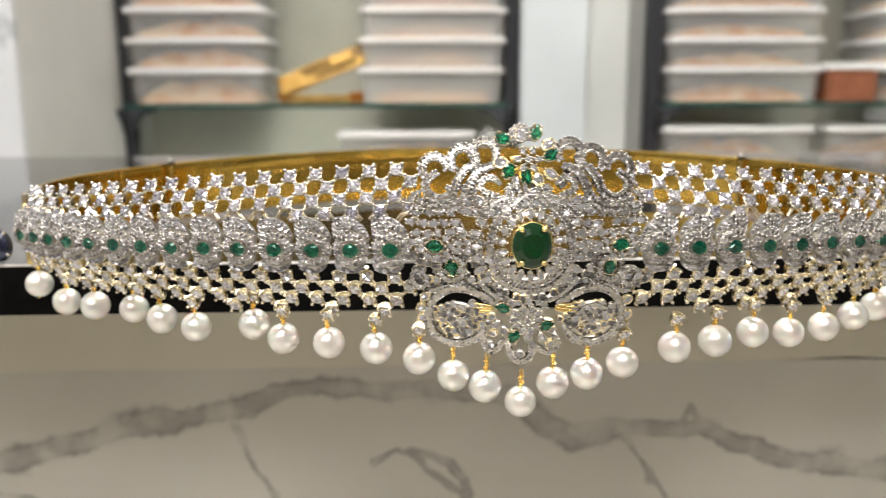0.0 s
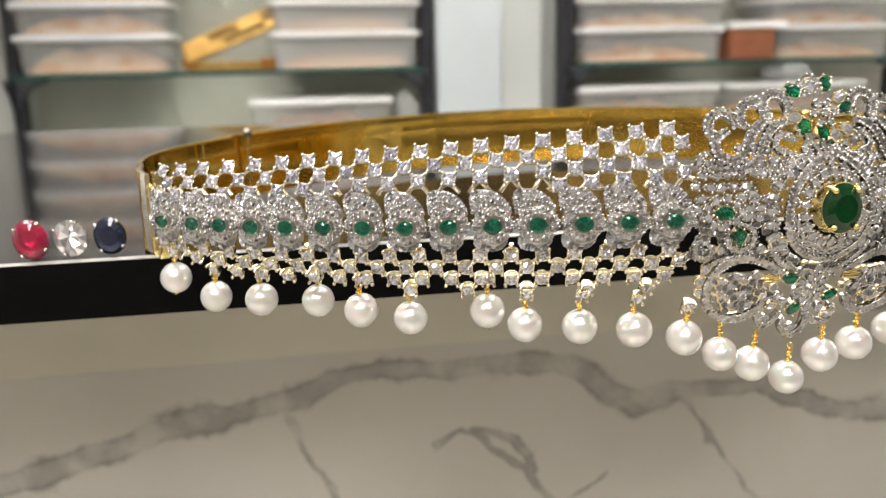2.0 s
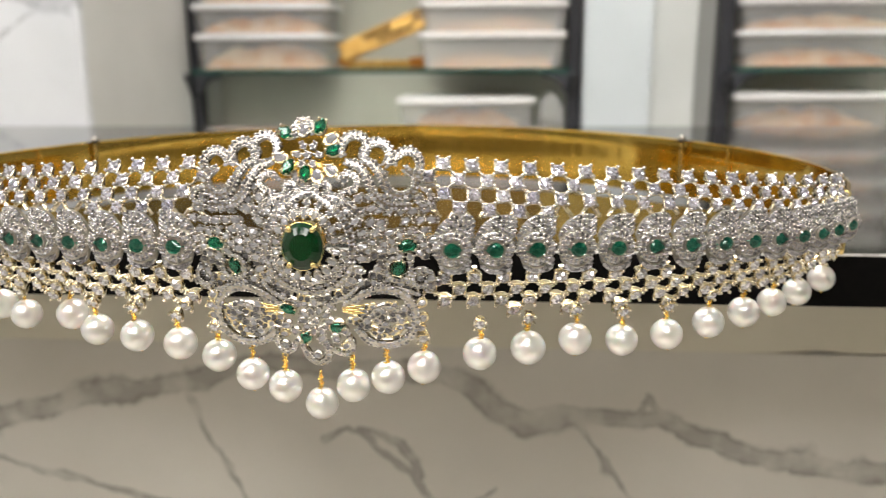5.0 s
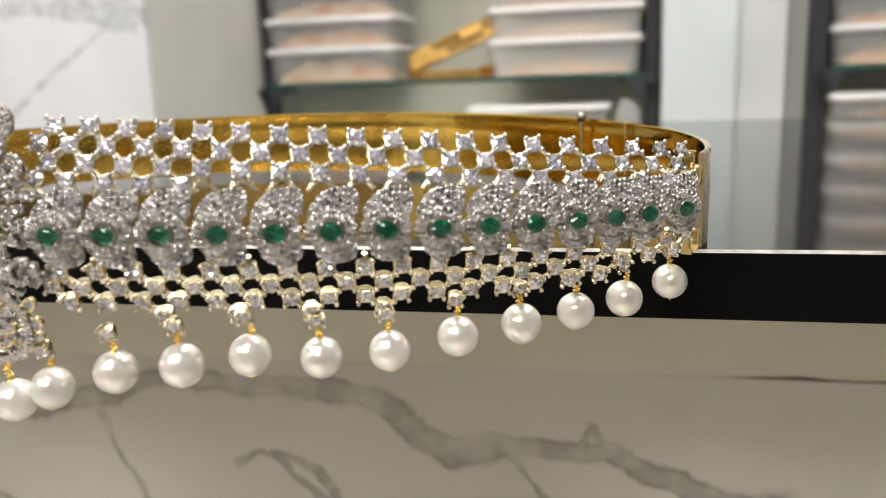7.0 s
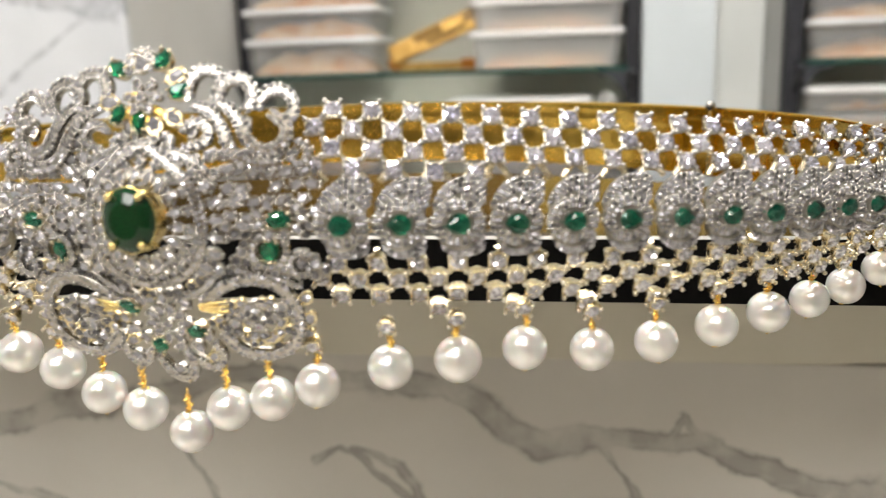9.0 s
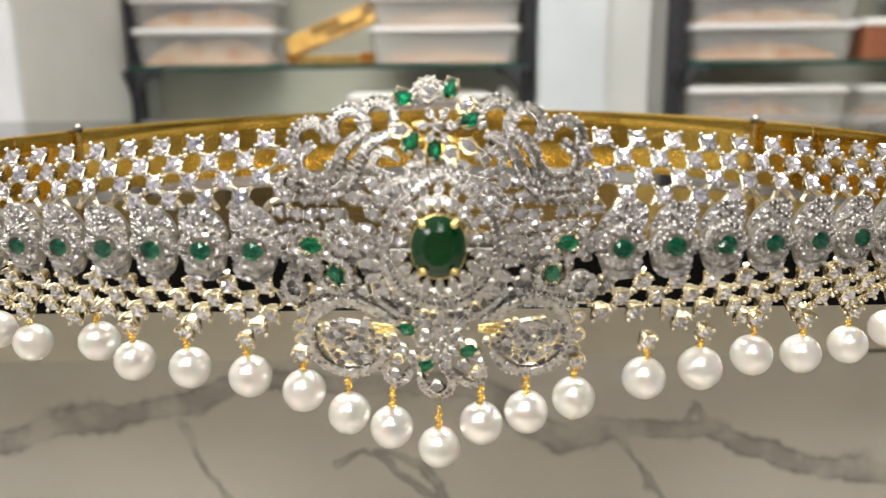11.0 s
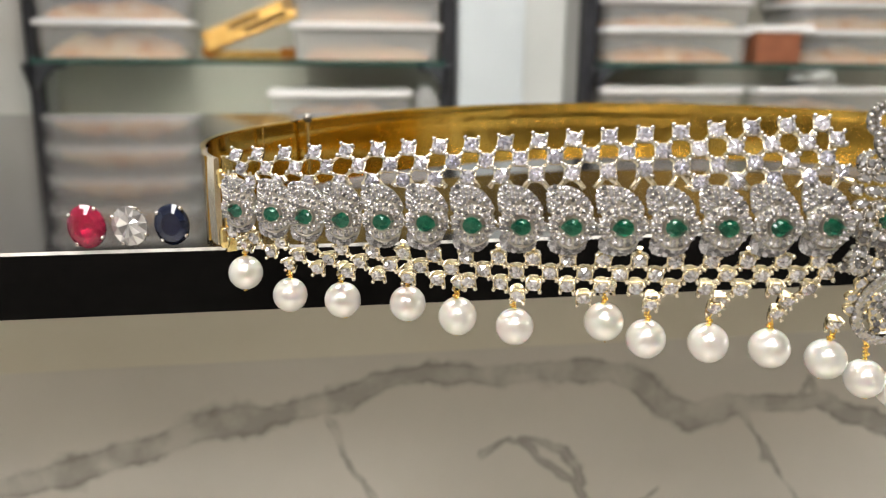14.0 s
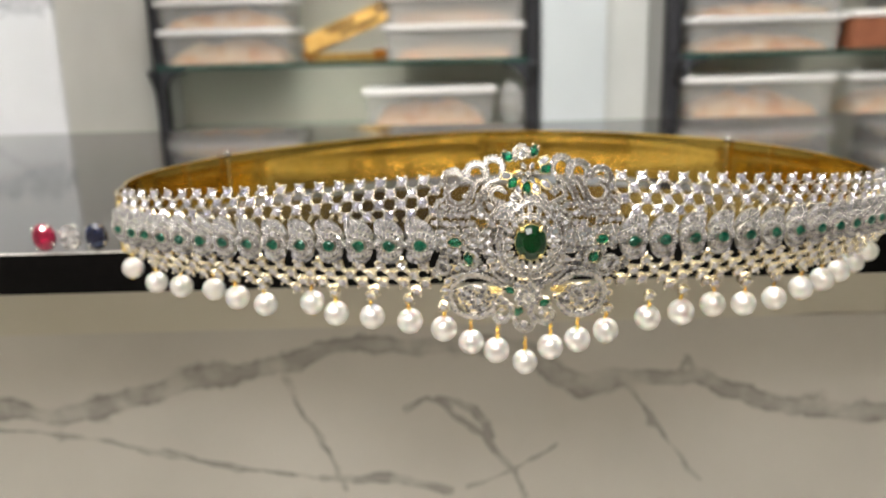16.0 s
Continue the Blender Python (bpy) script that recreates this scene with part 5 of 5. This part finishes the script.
def green_setting(mesh, u, v, angle, out=0.0, r=1.0):
    bm = bmesh.new()
    n = 18
    e = lambda q, z: [(0.0023 * q * r * math.cos(2 * math.pi * i / n), 0.0017 * q * r * math.sin(2 * math.pi * i / n), z) for i in range(n)]
    loft(bm, [e(0.8, -0.0018), e(1.0, 0.0), e(0.92, 0.0003), e(0.8, 0.0001)])
    for a in (35, 145, 215, 325):
        bmesh.ops.create_icosphere(bm, subdivisions=1, radius=0.00036, matrix=Matrix.Translation((0.0021 * r * math.cos(radians(a)), 0.0016 * r * math.sin(radians(a)), 0.0006)))
    ob = part("emerald_setting", bm, PALE_GOLD, belt, "pale gold claw setting", smooth=50)
    ob.matrix_basis = med(u, v, out) @ Matrix.Rotation(radians(angle), 4, "Z")
    shared("emerald", mesh, Matrix.Translation((0, 0, 0.0003)) @ Matrix.Scale(r, 4), ob, "faceted green emerald")


for sd in (-1, 1):
    green_setting(MARQ, sd * 21.8 + 0.1, -0.5, 5 * sd, 0.0006)
    green_setting(DROP, sd * 18.8 + 1.0, -5.9, 80 * sd, -0.0004)
    for a in range(0, 360, 40):
        c, s_ = math.cos(radians(a)), math.sin(radians(a))
        petal(sd * 21.8 + 0.1 + 3.6 * c, -0.5 + 2.9 * s_, a, 2.6, 1.9, 0.0)
    scroll(spiral(sd * 25.0, -8.8, 2.6, 1.2, 60 if sd > 0 else 120, 60 + 280 * sd if sd > 0 else 120 + 280), width=1.2)
    scroll(arc(sd * 18.8 + 1.0, -6.0, 2.9, 90, 90 + 300 * sd, 16), width=1.3)

# crown: flower of pear emeralds and diamonds, with cloud scrolls stepping down on either side
FLOWER = (0.0, 19.6)
GREEN_AT = [(-5.8, 24.3, 150), (2.2, 25.6, 70), (5.7, 20.6, 30), (-4.5, 16.9, 240), (-0.5, 15.6, 280)]
WHITE_AT = [(-1.6, 25.2, 110), (-6.4, 18.8, 180), (4.9, 22.8, 35), (5.2, 16.2, 320), (2.2, 15.0, 290)]
for u, v, a in GREEN_AT:
    green_setting(DROP, u, v, a, 0.0004, 0.95)
for u, v, a in WHITE_AT:
    petal(u, v, a, 4.2, 3.0, 0.0004, True)
for a in range(0, 360, 60):
    petal(FLOWER[0] + 2.4 * math.cos(radians(a)), FLOWER[1] + 2.2 * math.sin(radians(a)), a, 2.2, 1.5, 0.0012)
petal(0, 19.6, 0, 1.9, 1.9, 0.0018)
for a, r in ((212, 3.6), (248, 3.2), (285, 3.4), (320, 3.0), (170, 2.6)):
    bm = bmesh.new()
    leaf = lambda q, z: [(0.0017 * q * math.cos(2 * math.pi * i / 14), 0.0010 * q * math.sin(2 * math.pi * i / 14), z) for i in range(14)]
    loft(bm, [leaf(0.8, -0.0006), leaf(1.0, 0.0), leaf(0.7, 0.0003)])
    gold_leaf = part("gold_petal", bm, GOLD_WIRE, belt, "small yellow gold petal behind the emeralds", smooth=50)
    gold_leaf.matrix_basis = med(r * math.cos(radians(a)), 19.2 + r * math.sin(radians(a)), 0.0004) @ Matrix.Rotation(radians(a), 4, "Z")
scroll(arc(-1.6, 24.8, 2.1, -20, 215), width=1.6, out=0.0004)
petal(-1.4, 24.6, 60, 3.4, 2.8, 0.0006)
both(spiral(-10.4, 21.0, 3.1, 2.5, -30, 225), width=1.9, rows=2, out=0.0004)
both(spiral(-15.4, 19.3, 3.3, 2.6, -20, 225), width=2.0, rows=2, out=0.0004)
both(spiral(-22.2, 17.3, 3.2, 2.6, 0, 235), width=1.9, rows=2)
# the S-scrolls, one within the other, and the small curls between them
both(smooth_line([(-12.4, 18.6), (-14.6, 17.4), (-16.4, 15.0), (-17.6, 12.2), (-20.4, 10.6), (-23.4, 12.0), (-23.8, 14.8), (-21.6, 16.4)]), width=1.9, rows=2, out=0.0006)
both(smooth_line([(-8.4, 18.2), (-11.4, 17.0), (-13.4, 14.2), (-14.8, 11.0), (-17.8, 8.6), (-22.6, 8.4)]), width=1.9, rows=2, out=0.0003)
both(smooth_line([(-6.6, 14.2), (-8.8, 15.6), (-11.0, 14.4), (-10.4, 12.4), (-7.8, 11.6)]), width=1.5)
both(smooth_line([(-4.6, 11.2), (-8.2, 9.8), (-11.6, 6.6)]), width=1.8, rows=2)
both(spiral(-25.4, 9.8, 2.2, 1.0, 90, 380), width=1.4)

# a ground of small leaf settings between the scrolls
HOLES = [(20.7, 13.6, 2.3), (10.4, 20.6, 1.8), (15.4, 19.0, 1.9), (22.2, 17.0, 1.9), (10.8, 14.6, 1.9), (8.6, 12.4, 1.4), (25.6, 11.6, 1.6), (24.6, 8.4, 1.4),
         (14.4, 6.0, 1.3), (18.4, 4.2, 1.3), (12.4, -8.4, 1.5), (17.0, -8.2, 1.7), (22.6, -8.0, 1.4), (14.6, -4.6, 1.2), (26.4, -5.2, 1.6)]
TAKEN = [(u, v, 2.4) for u, v, a in GREEN_AT] + [(u, v, 2.2) for u, v, a in WHITE_AT] + [(22.0, -0.5, 3.0), (-21.6, -0.5, 3.0), (19.8, -6.0, 2.6), (-18.0, -5.8, 2.6), (0.0, 19.6, 3.4)]
for row in range(-4, 10):
    for col in range(-11, 12):
        u = (col + 0.5 * (row % 2)) * 2.75 + random.uniform(-0.4, 0.4)
        v = row * 2.45 + random.uniform(-0.4, 0.4)
        if abs(u) > (28.0 if -10 < v < 9 else 25.0) or v < -10.2 or v > 19.0 - max(0.0, abs(u) - 6.0) * 0.3 or (v < 12.0 and math.hypot((u - 0.5) / 10.8, (v + 0.8) / 11.6) < 1.0):
            continue
        if any(math.hypot(abs(u) - a, v - b_) < r for a, b_, r in HOLES) or any(math.hypot(u - a, v - b_) < r for a, b_, r in TAKEN) or (v > 11 and random.random() < 0.5):
            continue
        fan = math.degrees(math.atan2(v + 1.0, u)) + random.uniform(-25, 25)
        if v > -0.5:
            petal(u, v, fan, random.uniform(2.8, 3.6), random.uniform(1.9, 2.4), random.uniform(-0.0012, -0.0004))
        else:
            trefoil(u, v, random.uniform(0, 120), random.uniform(3.0, 3.7), random.uniform(-0.0010, -0.0002), v < -6 and random.random() < 0.25)
for i, a in enumerate(range(215, 326, 22)):
    trefoil(0.5 + 12.2 * math.cos(radians(a)), -1.2 + 12.4 * math.sin(radians(a)), a, 3.4, -0.0003, i % 2 == 0)

# lower lobes: loops open at the top, filled below with clustered stones, and fluted gold rays
both(smooth_line([(-7.4, -14.6), (-12.0, -11.8), (-16.0, -10.8), (-20.2, -12.0), (-23.0, -15.4), (-23.4, -20.0), (-21.6, -23.8), (-17.0, -25.8), (-12.4, -24.6), (-10.0, -21.4)]), width=2.0, rows=2, out=0.0004, ragged=0.22)
both(smooth_line([(-21.2, -18.0), (-19.4, -21.8), (-16.0, -23.0), (-12.8, -21.2)]), width=1.7, material=WARM_GOLD, label="pale gold inner curl set with diamonds", ragged=0.25)
both(smooth_line([(-19.8, -16.6), (-16.6, -15.6), (-13.6, -16.8), (-14.8, -19.2), (-17.4, -19.0)]), width=1.6, ragged=0.22)
for sd in (-1, 1):
    for u, v in ((-18.8, -18.0), (-16.2, -20.8), (-15.6, -17.2), (-13.0, -19.0), (-18.0, -15.6), (-20.4, -20.2), (-18.2, -22.6), (-14.6, -22.4), (-11.6, -20.0), (-21.2, -16.8), (-11.2, -17.6), (-9.2, -18.8), (-13.0, -15.8)):
        trefoil(-sd * u, v, random.uniform(0, 120), random.uniform(2.9, 3.8), random.uniform(-0.0003, 0.0006), random.random() < 0.5)
    for j in range(3):
        bm = bmesh.new()
        p0, p1 = med(sd * 7.4 - 0.6, -15.2 - 0.5 * j, 0.0008).translation, med(sd * 12.2 - 0.4, -14.6 - 1.1 * j, 0.0006).translation
        tube(bm, [p0, (p0 + p1) / 2 + Vector((0, -0.0004, 0)), p1], lambda i: (0.00026, 0.00042, 0.0002)[i], 7)
        part("gold_ray", bm, BEZEL_GOLD, belt, "fluted yellow gold ray", smooth=60)
# lower flower
for u, v, a in ((-5.8, -15.6, 160), (5.2, -20.5, 20), (-2.6, -23.6, 250)):
    green_setting(DROP, u, v, a, 0.0008, 0.95)
for a in range(0, 360, 36):
    petal(0.3 + 3.1 * math.cos(radians(a)), -19.0 + 3.0 * math.sin(radians(a)), a, 2.8, 1.8, 0.0003)
petal(0.3, -19.0, 0, 2.0, 2.0, 0.0008)
for u in (-3.4, 0.4, 4.0):
    petal(u, -13.6 - 0.3 * abs(u), 90 + 12 * u, 3.2, 1.8, 0.0)
for pts in ([(-9.8, -21.6), (-10.2, -25.4), (-8.6, -28.2), (-6.6, -27.4), (-5.0, -25.0)], [(1.8, -25.4), (3.6, -27.4), (6.4, -28.6), (8.2, -26.6), (7.4, -23.4)]):
    scroll(smooth_line(pts), width=1.6, ragged=0.22, label="silver curl set with diamonds")
for u, v in ((-7.0, -20.4), (-7.8, -22.8), (-5.0, -22.2), (6.6, -21.6), (4.4, -24.0), (1.0, -24.0), (-8.4, -26.2), (6.6, -26.0)):
    petal(u, v, random.uniform(0, 180), 2.9, 2.3, 0.0002, warm=random.random() < 0.5)
# boat-shaped drop and carriers over the inner pearls
scroll(smooth_line([(-4.0, -26.4), (-3.0, -29.4), (-1.0, -31.4), (1.2, -30.6), (2.2, -28.2), (1.4, -25.2)]), width=1.8, ragged=0.2, name="drop_crescent", label="crescent of diamonds over the lowest pearl")
for u, v in ((-25.0, -18.8), (24.6, -21.4), (-25.2, -16.0), (25.4, -18.4), (-24.2, -13.2), (25.0, -14.6), (-0.8, -29.2)):
    petal(u, v, random.uniform(0, 180), 3.0, 2.5, 0.0, warm=abs(u) > 2)
both(smooth_line([(-11.0, -9.4), (-8.0, -12.2), (-4.0, -14.2)]), width=1.3)
both(smooth_line([(-24.4, -12.4), (-20.0, -10.8), (-15.4, -9.4)]), width=1.3)


# ---- three loose stones on claw studs ----
def stud(x, y, material, r, name, label, turn=0.0, brilliant=None):
    brilliant = brilliant or oval_cut(22, 0.0, 0.36)
    root = tagged(new(name), label, "gemstone stud", "loose gem studs")
    root.location = (x, y, 0.0)
    lean = Matrix.Translation((0, 0, r * 1.16 + 0.0003)) @ Matrix.Rotation(radians(80), 4, "X") @ Matrix.Rotation(radians(90 + turn), 4, "Z")
    v, f = brilliant
    me = template_mesh("stone", (v * np.array([r * 1.14, r * 0.92, r]), f), [material])
    shared("stone", me, lean, root)
    bm = bmesh.new()
    n = 20
    e = lambda q, z: [(r * 1.14 * q * math.cos(2 * math.pi * i / n), r * 0.92 * q * math.sin(2 * math.pi * i / n), z) for i in range(n)]
    loft(bm, [e(0.5, -0.0038), e(0.9, -0.0014), e(0.98, -0.0008), e(0.9, -0.0006)], cap1=False)
    for a in (45, 135, 225, 315):
        c, s_ = math.cos(radians(a)), math.sin(radians(a))
        tube(bm, [(r * 0.6 * c, r * 0.5 * s_, -0.0034), (r * 1.12 * c, r * 0.94 * s_, -0.0002), (r * 1.06 * c, r * 0.88 * s_, 0.0007)], 0.00036, 7)
        bmesh.ops.create_icosphere(bm, subdivisions=2, radius=0.00058, matrix=Matrix.Translation((r * 1.07 * c, r * 0.89 * s_, 0.0007)))
    bm.transform(lean)
    part("claw_setting", bm, BRIGHT, root, "gold claw setting", smooth=50)


# facets split apart, so that each takes a random grey as its glint
cut_v, cut_f = old_cut(13)
cut_v[1:14] *= (1.25, 1.25, 1.0)
mosaic = (np.array([cut_v[i] for face in cut_f for i in face]), [])
for face in cut_f:
    mosaic[1].append(tuple(range(sum(map(len, mosaic[1])), sum(map(len, mosaic[1])) + len(face))))
stud(-0.1542, 0.2728, RUBY, 0.0048, "ruby_stud", "oval red ruby in gold claws on the granite edge", 14)
stud(-0.1441, 0.2734, DIAMOND_STUD, 0.0046, "diamond_stud", "oval white diamond in gold claws on the granite edge", 20, mosaic)
stud(-0.1341, 0.2740, SAPPHIRE, 0.0046, "sapphire_stud", "oval dark blue sapphire in gold claws on the granite edge", 10)
